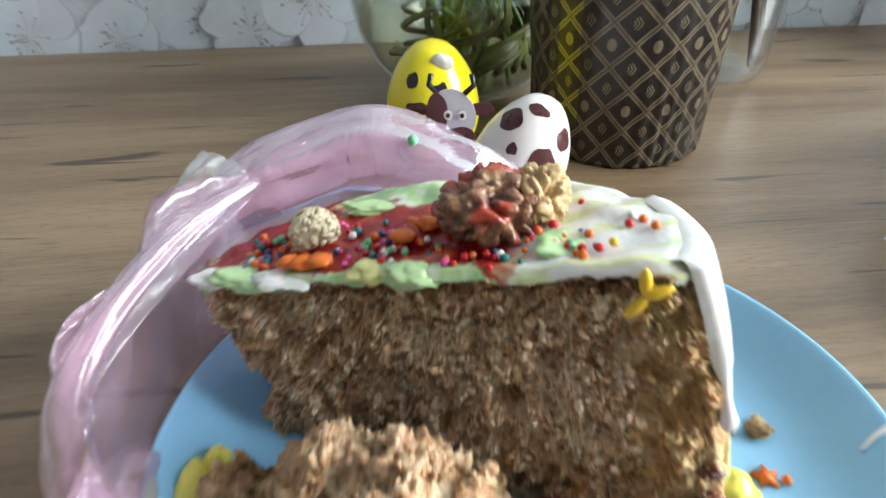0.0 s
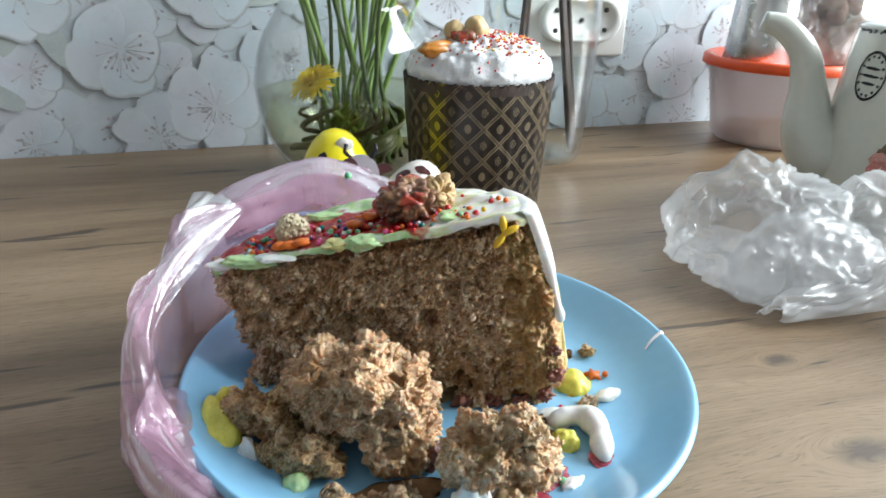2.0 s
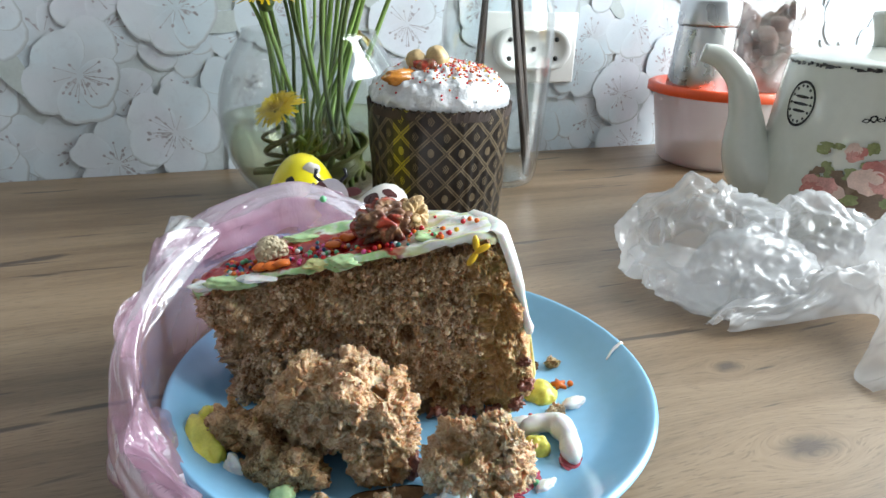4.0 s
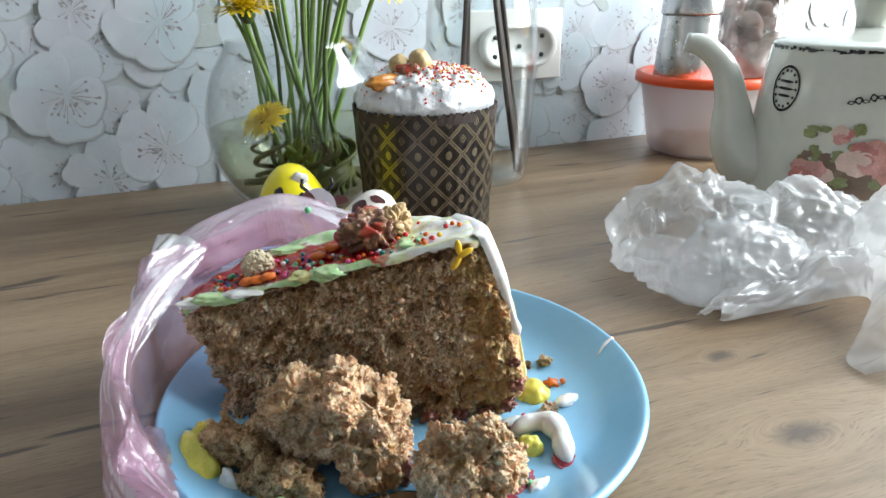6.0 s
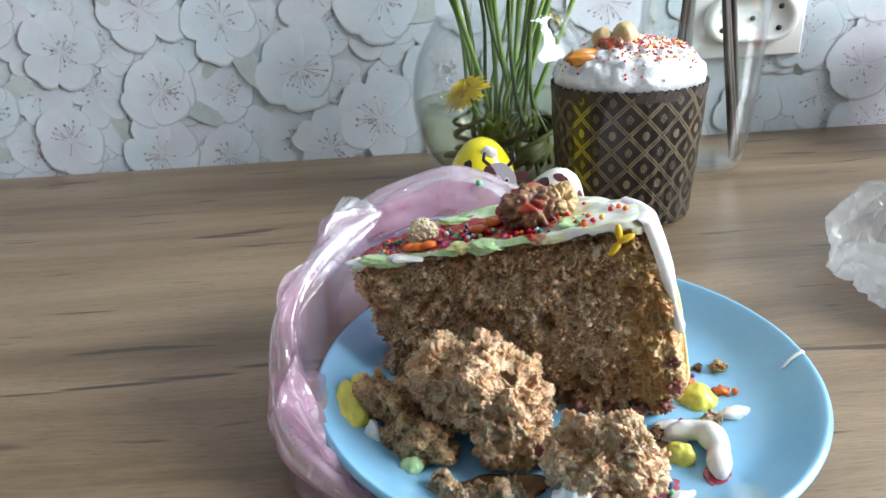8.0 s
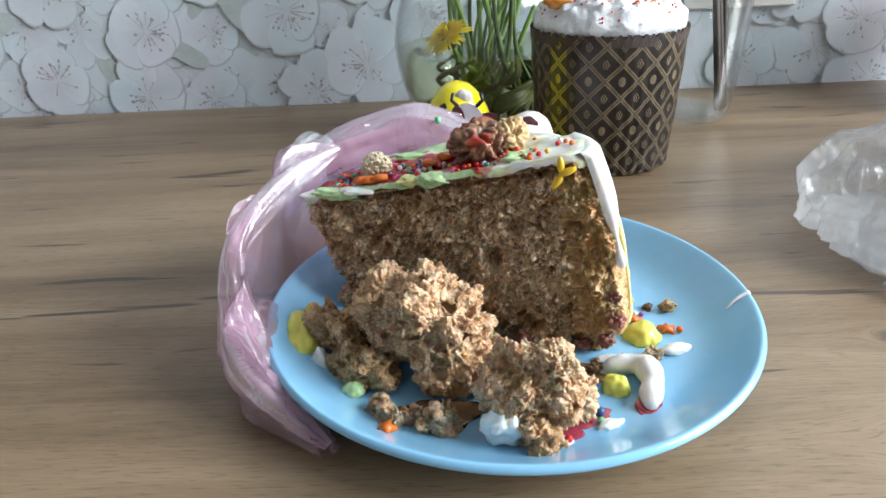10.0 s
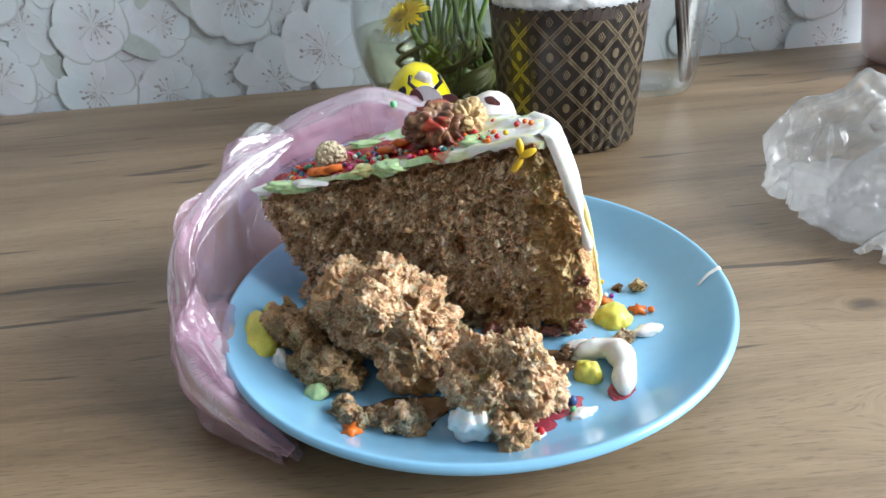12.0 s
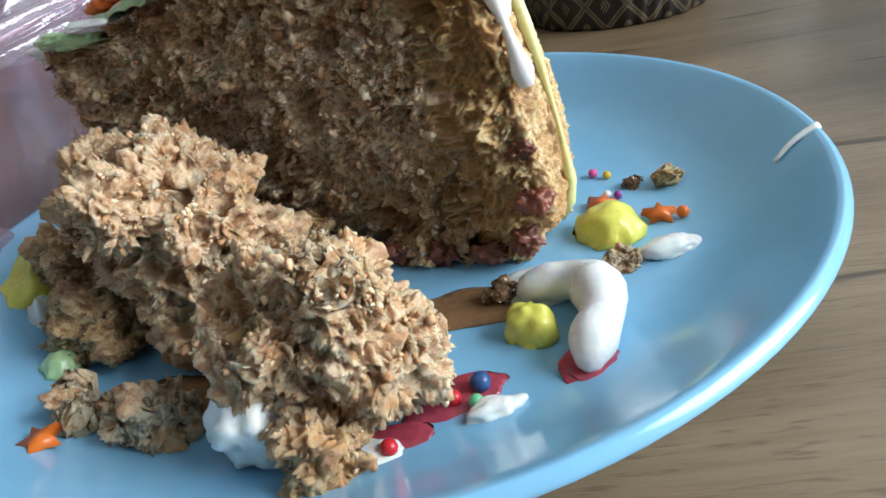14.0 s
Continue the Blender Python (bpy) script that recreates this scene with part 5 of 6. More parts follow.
def white_bag():
    top = empty("plastic_bag", Matrix.Translation((0.3, 0.26, 0)), "crumpled clear whitish plastic bag lying on the table", "plastic bag")
    back = top.matrix_world.inverted()

    def puff(size, centre, seed, turn=0.0, planes=20, peaks=(), label=""):
        """A puffed pocket of film: flat stretched facets that meet in creases, with fine pleats."""
        rng = np.random.default_rng(seed)
        way = rng.normal(size=(planes, 3))
        way /= np.linalg.norm(way, axis=1)[:, None]
        reach = rng.uniform(0.66, 0.92, planes)
        bm = bmesh.new()
        bmesh.ops.create_icosphere(bm, subdivisions=6, radius=1.0)
        ns = np.array([v.co[:] for v in bm.verts])
        ns /= np.linalg.norm(ns, axis=1)[:, None]
        dots = ns @ way.T
        hits = np.where(dots > 0.12, reach / np.maximum(dots, 0.12), 9.0)
        radius = -np.log(np.exp(-hits * 34).sum(axis=1)) / 34
        radius = np.minimum(radius, 1.22)
        for p, lift in peaks:
            p = np.array(p) / np.linalg.norm(p)
            radius += lift * np.exp(-((1 - ns @ p) / 0.035) ** 0.75)
        spin = Matrix.Rotation(turn, 3, "Z")
        off = Vector((seed, seed * 2, seed * 3))
        for v, n, r in zip(bm.verts, ns, radius):
            n = Vector(n)
            q = Vector((n.x * 1.2, n.y * 1.2, n.z * 0.5))
            pleat = abs(noise.noise(q * 5.5 + off)) * 0.10 + abs(noise.noise(q * 13 + off)) * 0.045 + abs(noise.noise(n * 2.2 + off)) * 0.16
            co = Vector((n.x * size[0], n.y * size[1], n.z * size[2])) * (r + 0.08 - pleat)
            v.co = spin @ co + Vector(centre)
            v.co.z = max(v.co.z, 0.0012 + 0.0008 * abs(noise.noise(v.co * 120)))
        bm.transform(back)
        part("film", bm, CLEAR_FILM, top, label)
    puff((0.064, 0.060, 0.054), (0.267, 0.272, 0.016), 3, 0.3, 22, (((0.1, 0.5, 1), 0.16), ((-0.9, -0.7, -0.1), 0.24), ((-0.2, -1.0, -0.1), 0.2)))
    puff((0.062, 0.046, 0.046), (0.330, 0.252, 0.015), 8, -0.4, 18, (((0.0, 0.1, 1), 0.20), ((0.9, -0.2, 0.7), 0.3)))
    puff((0.046, 0.030, 0.030), (0.262, 0.232, 0.008), 5, 0.2, 14, (((-0.5, -1, -0.1), 0.25),))
    puff((0.040, 0.034, 0.040), (0.372, 0.236, 0.012), 12, 0.5, 14, (((0.2, 0.0, 1), 0.2),))
    # a gathered roll of film along the front, then the loose tail
    bm = film_loft([((0.225, 0.205, 0.003), (0.228, 0.199, 0.008), (0.236, 0.196, 0.003)), ((0.262, 0.214, 0.010), (0.266, 0.203, 0.020), (0.270, 0.194, 0.006)), ((0.300, 0.216, 0.014), (0.304, 0.203, 0.030), (0.306, 0.192, 0.010)),
                    ((0.328, 0.206, 0.016), (0.322, 0.194, 0.036), (0.314, 0.182, 0.012)), ((0.344, 0.180, 0.010), (0.320, 0.168, 0.032), (0.292, 0.164, 0.006)), ((0.348, 0.150, 0.004), (0.312, 0.146, 0.020), (0.270, 0.148, 0.002)), ((0.330, 0.118, 0.002), (0.300, 0.124, 0.008), (0.268, 0.134, 0.002))], 1, 9.0, 0.006)
    bm.transform(back)
    part("twisted_end", bm, MILKY_FILM, top, "milky twisted tail of the bag")


# ---- easter cake in its paper cup ----
def easter_cake():
    at = Vector((0.1165, 0.400, 0.0))
    top = empty("easter_cake", Matrix.Translation(at), "iced easter cake in dark brown paper cup with gold lattice", "cake")
    def crease(a, z):
        return 0.0007 * math.sin(a * 31 + 3 * math.sin(a * 5)) * (1 - z / 0.12) + 0.0008 * noise.noise(Vector((math.cos(a) * 3, math.sin(a) * 3, z * 40)))
    prof = [(0.0, 0.0004), (0.030, 0.0004), (0.0455, 0.0004)] + [(0.0462 + 0.0063 * k / 24, 0.001 + 0.092 * k / 24) for k in range(25)]
    part("paper_cup", lathe(prof, 160, Matrix(), crease, True), CUP_PAPER, top, "dark brown paper with gold lattice")
    bm = bmesh.new()
    rows = []
    for z, r in ((0.086, 0.0520), (0.0925, 0.0526), (0.0925, 0.0512), (0.086, 0.0505)):
        rows.append([bm.verts.new((r * math.cos(a), r * math.sin(a), z + (0.0011 * math.copysign(1, math.sin(a * 60)) if z > 0.09 else 0))) for a in (2 * math.pi * k / 240 for k in range(240))])
    for a, b in zip(rows, rows[1:]):
        for k in range(240):
            bm.faces.new((a[k], a[(k + 1) % 240], b[(k + 1) % 240], b[k]))
    part("pinked_rim", bm, TWIG, top, "pinked paper edge", False)
    bm = lathe([(max(0.0, p.x), p.z) for p in smooth_line([(r, 0, z) for r, z in [(0.0440, 0.080), (0.0490, 0.0915), (0.0500, 0.098), (0.0455, 0.106), (0.041, 0.1100), (0.036, 0.1135), (0.029, 0.1160), (0.022, 0.1180), (0.016, 0.1189), (0.010, 0.1195), (0.005, 0.1197), (0.0, 0.1198)]], 5)], 200, Matrix(), lambda a, z: 0.0022 * noise.noise(Vector((math.cos(a) * 4, math.sin(a) * 4, z * 120))))
    for v in bm.verts:
        v.co += v.co.normalized() * (0.0026 * noise.noise(v.co * 110) + 0.0022 * noise.noise(v.co * 260))
    icing = part("white_icing", bm, SUGAR_ICING, top, "white sugar icing")
    rng = random.Random(3)
    rows = {"red": bmesh.new(), "orange": bmesh.new(), "white": bmesh.new(), "yellow": bmesh.new()}
    for k in range(1100):
        a, r = rng.uniform(0, 2 * math.pi), 0.050 * math.sqrt(rng.random())
        x, y = r * math.cos(a), r * math.sin(a)
        if rng.random() < (0.75 if x < -0.010 else 0.0) or rng.random() < (0.80 if r > 0.041 else 0.0):
            continue
        z = float(np.interp(r, (0.0, 0.010, 0.022, 0.029, 0.036, 0.041, 0.0455, 0.050), (0.1198, 0.1195, 0.1180, 0.1160, 0.1135, 0.1100, 0.106, 0.098)))
        p = Vector((x, y, z))
        p += p.normalized() * (0.0006 + 0.0026 * noise.noise(p * 110) + 0.0022 * noise.noise(p * 260))
        bmesh.ops.create_icosphere(rows[rng.choice(("red", "red", "orange", "orange", "white", "yellow"))], subdivisions=1, radius=0.00085, matrix=Matrix.Translation(p))
    for colour, bm in rows.items():
        tagged(part("pearl_topping", bm, SPRINKLES[colour], icing), kind="stuff")
    bm = lump((0.0190, 0.0085, 0.0056), (-0.028, -0.018, 0.1115), 3, 4, 0.22, 1.6, None, 0.5)
    part("dried_apricot", bm, APRICOT, icing, "glossy orange dried fruit")
    for x, y, z, s in ((-0.0195, -0.010, 0.1215, 0.0072), (-0.0055, -0.012, 0.1235, 0.0080)):
        bm = lump((s, s, s * 1.02), (x, y, z), x * 50, 4, 0.12, 1.4)
        part("hazelnut", bm, HAZEL, icing, "pale peeled hazelnut")
    bm = lump((0.010, 0.006, 0.005), (-0.012, -0.016, 0.1185), 8, 3, 0.4)
    part("raisin", bm, WALNUT, icing, "dark raisin between the nuts")


# ---- decorated eggs ----
def egg_radius(u, r, h):
    """Half-width of an egg at the share u of its height."""
    return r * math.sqrt(max(0.0, 1 - (2 * u - 1) ** 2)) * (1 + 0.16 * (1 - 2 * u))


def egg_patch(r, h, az, u0, wide, tall, seed, grow=1.012, axis=Matrix()):
    """An irregular printed patch that follows the egg's shell."""
    bm = bmesh.new()
    def on(da, du):
        u = min(0.97, max(0.03, u0 + du))
        rr = egg_radius(u, r, h) * grow
        return axis @ Vector((rr * math.cos(az + da), rr * math.sin(az + da), h * u))
    centre = bm.verts.new(on(0, 0))
    n = 20
    rings = []
    for f in (0.35, 0.7, 1.0):
        ring = []
        for k in range(n):
            a = 2 * math.pi * k / n
            w = 1 + 0.35 * noise.noise(Vector((math.cos(a) * 1.3, math.sin(a) * 1.3, seed)))
            ring.append(bm.verts.new(on(wide * f * w * math.cos(a), tall * f * w * math.sin(a))))
        rings.append(ring)
    for k in range(n):
        bm.faces.new((centre, rings[0][k], rings[0][(k + 1) % n]))
        for a, b in zip(rings, rings[1:]):
            bm.faces.new((a[k], b[k], b[(k + 1) % n], a[(k + 1) % n]))
    bmesh.ops.recalc_face_normals(bm, faces=bm.faces)
    return bm


def eggs():
    at = pose(0.0160, 0.362, 0.002)
    top = empty("decorated_egg", at, "glossy yellow easter egg with dark printed spots", "easter egg", "decorated eggs")
    r, h = 0.0236, 0.063
    part("shell", lathe([(egg_radius(k / 28, r, h) if 0 < k < 28 else 0.0, h * k / 28) for k in range(29)], 48), EGG_YELLOW, top)
    for az, u, w, t, mat in ((-2.02, 0.76, 0.17, 0.055, PRINT_BLACK), (-1.28, 0.70, 0.17, 0.055, PRINT_BLACK), (-1.80, 0.57, 0.26, 0.05, PATCH_BROWN), (-0.85, 0.58, 0.15, 0.06, PRINT_BLACK), (-1.15, 0.52, 0.12, 0.05, PRINT_BLACK)):
        part("printed_spot", egg_patch(r, h, az, u, w, t, az), mat, top)
    bm = lump((0.0052, 0.0014, 0.0040), (0.006, -0.0135, 0.0555), 2, 3, 0.25)
    part("paper_flap", bm, EGG_WHITE, top, "small pale paper flap")
    part("ring_stand", lathe([(0.014, 0.0), (0.017, 0.0), (0.0165, 0.006), (0.0160, 0.006), (0.014, 0.0)], 32, pose(0, 0, -0.002)), EGG_WHITE, top)
    top = empty("decorated_egg", pose(0.0590, 0.302, 0.0), "white easter egg with dark red-brown cow patches", "easter egg", "decorated eggs")
    r, h = 0.0206, 0.0600
    lean = pose(-0.0105, 0, 0.0030, 0, 20, 0)
    part("shell", lathe([(egg_radius(k / 28, r, h) if 0 < k < 28 else 0.0, h * k / 28) for k in range(29)], 48, lean), EGG_WHITE, top)
    part("ring_stand", lathe([(0.012, 0.0), (0.016, 0.0), (0.0165, 0.009), (0.0150, 0.009), (0.012, 0.0)], 32, pose(-0.009, 0, 0)), EGG_WHITE, top)
    for az, u, w, t in ((-1.32, 0.66, 0.30, 0.085), (-0.72, 0.80, 0.30, 0.065), (-1.95, 0.93, 0.55, 0.030), (-2.05, 0.66, 0.13, 0.040), (-0.45, 0.55, 0.10, 0.035), (-1.10, 0.38, 0.26, 0.060), (-2.55, 0.80, 0.35, 0.070), (-1.75, 0.46, 0.12, 0.035),
                        (-0.30, 0.36, 0.20, 0.055), (-1.55, 0.22, 0.30, 0.045), (-2.30, 0.40, 0.24, 0.065), (0.6, 0.62, 0.30, 0.08), (1.6, 0.75, 0.35, 0.07), (2.6, 0.52, 0.28, 0.08)):
        part("printed_patch", egg_patch(r, h, az, u, w, t, az * 3, 1.012, lean), PATCH_BROWN, top)
    # paper head that leans on the egg
    top = empty("paper_figure", pose(0.0300, 0.279, 0.0, 0, 0, 0), "small flat paper animal head, grey and red-brown", "paper decoration")
    def disc(cx, cz, w, h2, y, thick, mat, name, seed=1.0):
        bm = bmesh.new()
        front, rear = [], []
        for k in range(28):
            a = 2 * math.pi * k / 28
            s = 1 + 0.08 * noise.noise(Vector((math.cos(a), math.sin(a), seed)))
            x, z = cx + w * math.cos(a) * s, cz + h2 * math.sin(a) * s
            front.append(bm.verts.new((x, y - thick, z))), rear.append(bm.verts.new((x, y, z)))
        for k in range(28):
            bm.faces.new((front[k], front[(k + 1) % 28], rear[(k + 1) % 28], rear[k]))
        bm.faces.new(front), bm.faces.new(rear[::-1])
        bmesh.ops.recalc_face_normals(bm, faces=bm.faces)
        part(name, bm, mat, top, smooth=False)
    bm = boxed((0.012, 0.0009, 0.05), pose(0, 0, 0.0252))
    part("stem", bm, PATCH_GREY, top, smooth=False)
    disc(0.0, 0.0600, 0.0095, 0.0110, -0.0008, 0.0008, PATCH_GREY, "head")
    disc(-0.0055, 0.0610, 0.0042, 0.0088, -0.0019, 0.0004, PATCH_BROWN, "printed_patch", 2)
    disc(0.0040, 0.0525, 0.0052, 0.0036, -0.0018, 0.0003, PATCH_BROWN, "printed_patch", 3)
    disc(0.0115, 0.0630, 0.0050, 0.0026, -0.0004, 0.0006, PATCH_BROWN, "ear", 4)
    for x, z in ((-0.0012, 0.0610), (0.0042, 0.0610)):
        disc(x, z, 0.0017, 0.0019, -0.0022, 0.0003, EGG_WHITE, "printed_ring", 5)
        disc(x, z, 0.0008, 0.0009, -0.0026, 0.0003, PRINT_BLACK, "printed_dot", 6)
    for s in (-1, 1):
        bm = tube([(s * 0.005, -0.001, 0.069), (s * 0.0085, -0.001, 0.0725), (s * 0.0075, -0.001, 0.0765)], 0.0011, 6)
        part("horn", bm, PRINT_BLACK, top)


# ---- vase with dandelions ----
VASE = Vector((0.0285, 0.478, 0.0))


def vase():
    top = empty("fishbowl_vase", Matrix.Translation(VASE), "round clear glass bowl vase half full of water", "vase")
    outer = [(0.0, 0.0005), (0.030, 0.0005), (0.043, 0.004), (0.058, 0.018), (0.069, 0.040), (0.0735, 0.066), (0.0725, 0.084), (0.0665, 0.106), (0.0565, 0.124), (0.0520, 0.1315), (0.0520, 0.1345)]
    inner = [(0.0508, 0.1345), (0.0508, 0.1315), (0.0550, 0.124), (0.0648, 0.106), (0.0708, 0.084), (0.0718, 0.066), (0.0673, 0.040), (0.0560, 0.0195), (0.041, 0.007), (0.028, 0.0045), (0.0, 0.0045)]
    line = [(p.x, p.z) for p in smooth_line([(r, 0, z) for r, z in outer], 4)] + [(p.x, p.z) for p in smooth_line([(r, 0, z) for r, z in inner], 4)]
    ob = part("bowl", lathe([(max(0.0, r), z) for r, z in line], 96), GLASS, top, "clear glass")
    ob.visible_shadow = False
    wet = [(0.0, 0.0048), (0.028, 0.0048), (0.0408, 0.0073), (0.0557, 0.0198), (0.0669, 0.040), (0.0713, 0.062), (0.0713, 0.0672), (0.0700, 0.0664), (0.0, 0.0664)]
    ob = part("water", lathe(wet, 72), WATER, top, "slightly cloudy water")
    ob.visible_shadow = False


def dandelion(points, head, radius, tilt, seed, stem_mat=STEM, thick=0.0021, closed=False):
    """One flower: a hollow stem, a green calyx and many narrow strap petals."""
    rng = random.Random(seed)
    top = empty("dandelion", Matrix.Translation(points[0]), "yellow dandelion on a green stem in the vase" if head else "bare green dandelion stem in the vase", "flower", "dandelions in the vase")
    back = top.matrix_world.inverted()
    line = smooth_line(points, 8)
    bm = tube(line, thick, 8, None, lambda t: 1.1 - 0.25 * t)
    bm.transform(back)
    part("stem", bm, stem_mat, top)
    if not head:
        return
    end = Vector(line[-1])
    face = Vector(tilt).normalized()
    m = Matrix.Translation(end) @ face.to_track_quat("Z", "Y").to_matrix().to_4x4()
    bm = lathe([(0.0, -0.006), (0.0035, -0.004), (0.0062, 0.0), (0.0070, 0.005), (0.0, 0.006)], 14, m)
    bm.transform(back)
    calyx = part("calyx", bm, STEM_DARK, top)
    bm = bmesh.new()
    for k in range(190):
        f = math.sqrt((k + 0.5) / 190)
        a = k * 2.39996
        lift = radians(80 - 78 * f + rng.uniform(-8, 8))
        length = radius * (0.55 + 0.45 * f) * rng.uniform(0.85, 1.08)
        d = Vector((math.cos(a) * math.cos(lift), math.sin(a) * math.cos(lift), math.sin(lift)))
        s = Vector((-math.sin(a), math.cos(a), 0)) * 0.00105
        o = Vector((math.cos(a), math.sin(a), 0)) * 0.0040 * f + Vector((0, 0, 0.004))
        tip = o + d * length - Vector((0, 0, 0.002 * f))
        mid = o + d * length * 0.55 + Vector((0, 0, 0.0012))
        v = [bm.verts.new(m @ p) for p in (o - s * 0.5, o + s * 0.5, mid + s, tip + s * 0.7, tip - s * 0.7, mid - s)]
        bm.faces.new((v[0], v[1], v[2], v[5])), bm.faces.new((v[5], v[2], v[3], v[4]))
    bm.transform(back)
    part("petals", bm, PETAL_YELLOW, calyx, "bright yellow strap petals", False)


def bouquet():
    rng = random.Random(21)
    c = VASE
    def foot():
        a, r = rng.uniform(0, 6.28), rng.uniform(0.010, 0.038)
        return (c.x + r * math.cos(a), c.y + r * math.sin(a), 0.0075)
    # (head place, radius, way it faces)
    flowers = [((0.004, 0.440, 0.076), 0.0170, (-0.40, -0.25, 0.85), (0.008, 0.452, 0.062)), ((-0.003, 0.448, 0.153), 0.0205, (-0.05, -0.10, 1), None), ((0.075, 0.478, 0.172), 0.019, (0.3, -0.3, 1), None),
               ((0.098, 0.486, 0.168), 0.018, (0.5, -0.4, 0.9), None), ((0.071, 0.522, 0.118), 0.011, (0.7, 0.2, 0.6), None), ((0.018, 0.485, 0.195), 0.020, (0, -0.3, 1), None), ((0.052, 0.470, 0.205), 0.020, (0.2, -0.3, 1), None), ((-0.022, 0.490, 0.215), 0.019, (-0.3, 0, 1), None)]
    for k, (head, radius, tilt, via) in enumerate(flowers):
        neck = Vector(head) - Vector(tilt).normalized() * 0.012
        mid = via or (0.45 * head[0] + 0.55 * c.x, 0.45 * head[1] + 0.55 * c.y, 0.078)
        low = foot()
        dandelion([low, (0.5 * (low[0] + mid[0]) + rng.uniform(-0.008, 0.008), 0.5 * (low[1] + mid[1]), 0.038), mid, neck, head], True, radius, tilt, k, STEM)
    for k in range(19):
        a = 2 * math.pi * k / 19 + rng.uniform(-0.2, 0.2)
        spread = rng.uniform(0.018, 0.048)
        low = foot()
        rim = (c.x + spread * math.cos(a) * 0.9 + 0.006, c.y + spread * math.sin(a) * 0.9, 0.132)
        tip = (c.x + spread * math.cos(a) * 1.6 + 0.008, c.y + spread * math.sin(a) * 1.5, rng.uniform(0.19, 0.25))
        mid = (0.45 * c.x + 0.55 * rim[0] + rng.uniform(-0.016, 0.016), 0.45 * c.y + 0.55 * rim[1] + rng.uniform(-0.012, 0.012), 0.070)
        dandelion([low, (0.5 * (low[0] + mid[0]) + rng.uniform(-0.018, 0.018), 0.5 * (low[1] + mid[1]) + rng.uniform(-0.014, 0.014), 0.034), mid, rim, tip], False, 0, (0, 0, 1), 40 + k, STEM if k % 2 else STEM_DARK, rng.uniform(0.0013, 0.0022))
    for k in range(22):
        a = rng.uniform(0, 6.28)
        p = [(c.x + 0.055 * math.cos(a + t) * s, c.y + 0.045 * math.sin(a + t) * s, z) for t, s, z in ((0, 0.9, 0.020), (1.0, 0.7, 0.030), (2.2, 0.8, 0.045), (2.9, 0.5, 0.060))]
        dandelion(p, False, 0, (0, 0, 1), 70 + k, WET_STEM, 0.0019)


def twig_jar():
    at = Vector((0.192, 0.512, 0.0))
    top = empty("glass_jar", Matrix.Translation(at), "tall clear glass jar holding thin dark twigs", "jar")
    outer = [(0.0, 0.0005), (0.034, 0.0005), (0.0415, 0.006), (0.0445, 0.025), (0.0480, 0.080), (0.0492, 0.125), (0.0480, 0.150), (0.0440, 0.175), (0.0420, 0.200)]
    inner = [(0.0405, 0.200), (0.0425, 0.175), (0.0465, 0.150), (0.0477, 0.125), (0.0465, 0.080), (0.0430, 0.025), (0.0395, 0.010), (0.034, 0.006), (0.0, 0.006)]
    line = [(p.x, p.z) for p in smooth_line([(r, 0, z) for r, z in outer], 4)] + [(p.x, p.z) for p in smooth_line([(r, 0, z) for r, z in inner], 4)]
    ob = part("body", lathe([(max(0.0, r), z) for r, z in line], 80), GLASS, top, "clear glass")
    ob.visible_shadow = False
    ob = part("rim", lathe([(0.0403, 0.1985), (0.0425, 0.1990), (0.0428, 0.2010), (0.0412, 0.2022), (0.0402, 0.2008), (0.0403, 0.1985)], 80), GLASS, top, "rounded glass rim")
    ob.visible_shadow = False
    sticks = (((0.0340, -0.012, 0.0085), (0.0080, -0.004, 0.185)), ((0.0370, -0.004, 0.0085), (0.0150, 0.004, 0.190)), ((0.0300, -0.018, 0.0085), (0.0060, -0.012, 0.180)),
              ((-0.0160, -0.004, 0.0085), (-0.0110, 0.002, 0.185)), ((-0.0260, -0.008, 0.0085), (-0.0140, -0.004, 0.180)), ((-0.0210, 0.006, 0.0085), (-0.0080, 0.006, 0.190)))
    for k, (a, b) in enumerate(sticks):
        a, b = at + Vector(a), at + Vector(b)
        b = a + (b - a) * 1.25
        mid = (a + b) / 2 + Vector((0.001 * math.sin(k * 2), 0, 0.0))
        ob = empty("twig", Matrix.Translation(a), "thin dark brown twig standing in the glass jar", "twig", "twigs in the jar")
        bm = tube(smooth_line([a, mid, b], 8), 0.0029, 7, None, lambda t: 1.1 - 0.4 * t)
        bm.transform(ob.matrix_world.inverted())
        part("stick", bm, TWIG, ob)


# ---- teapot, lidded box and shaker ----
POT = Vector((0.441, 0.348, 0.0))


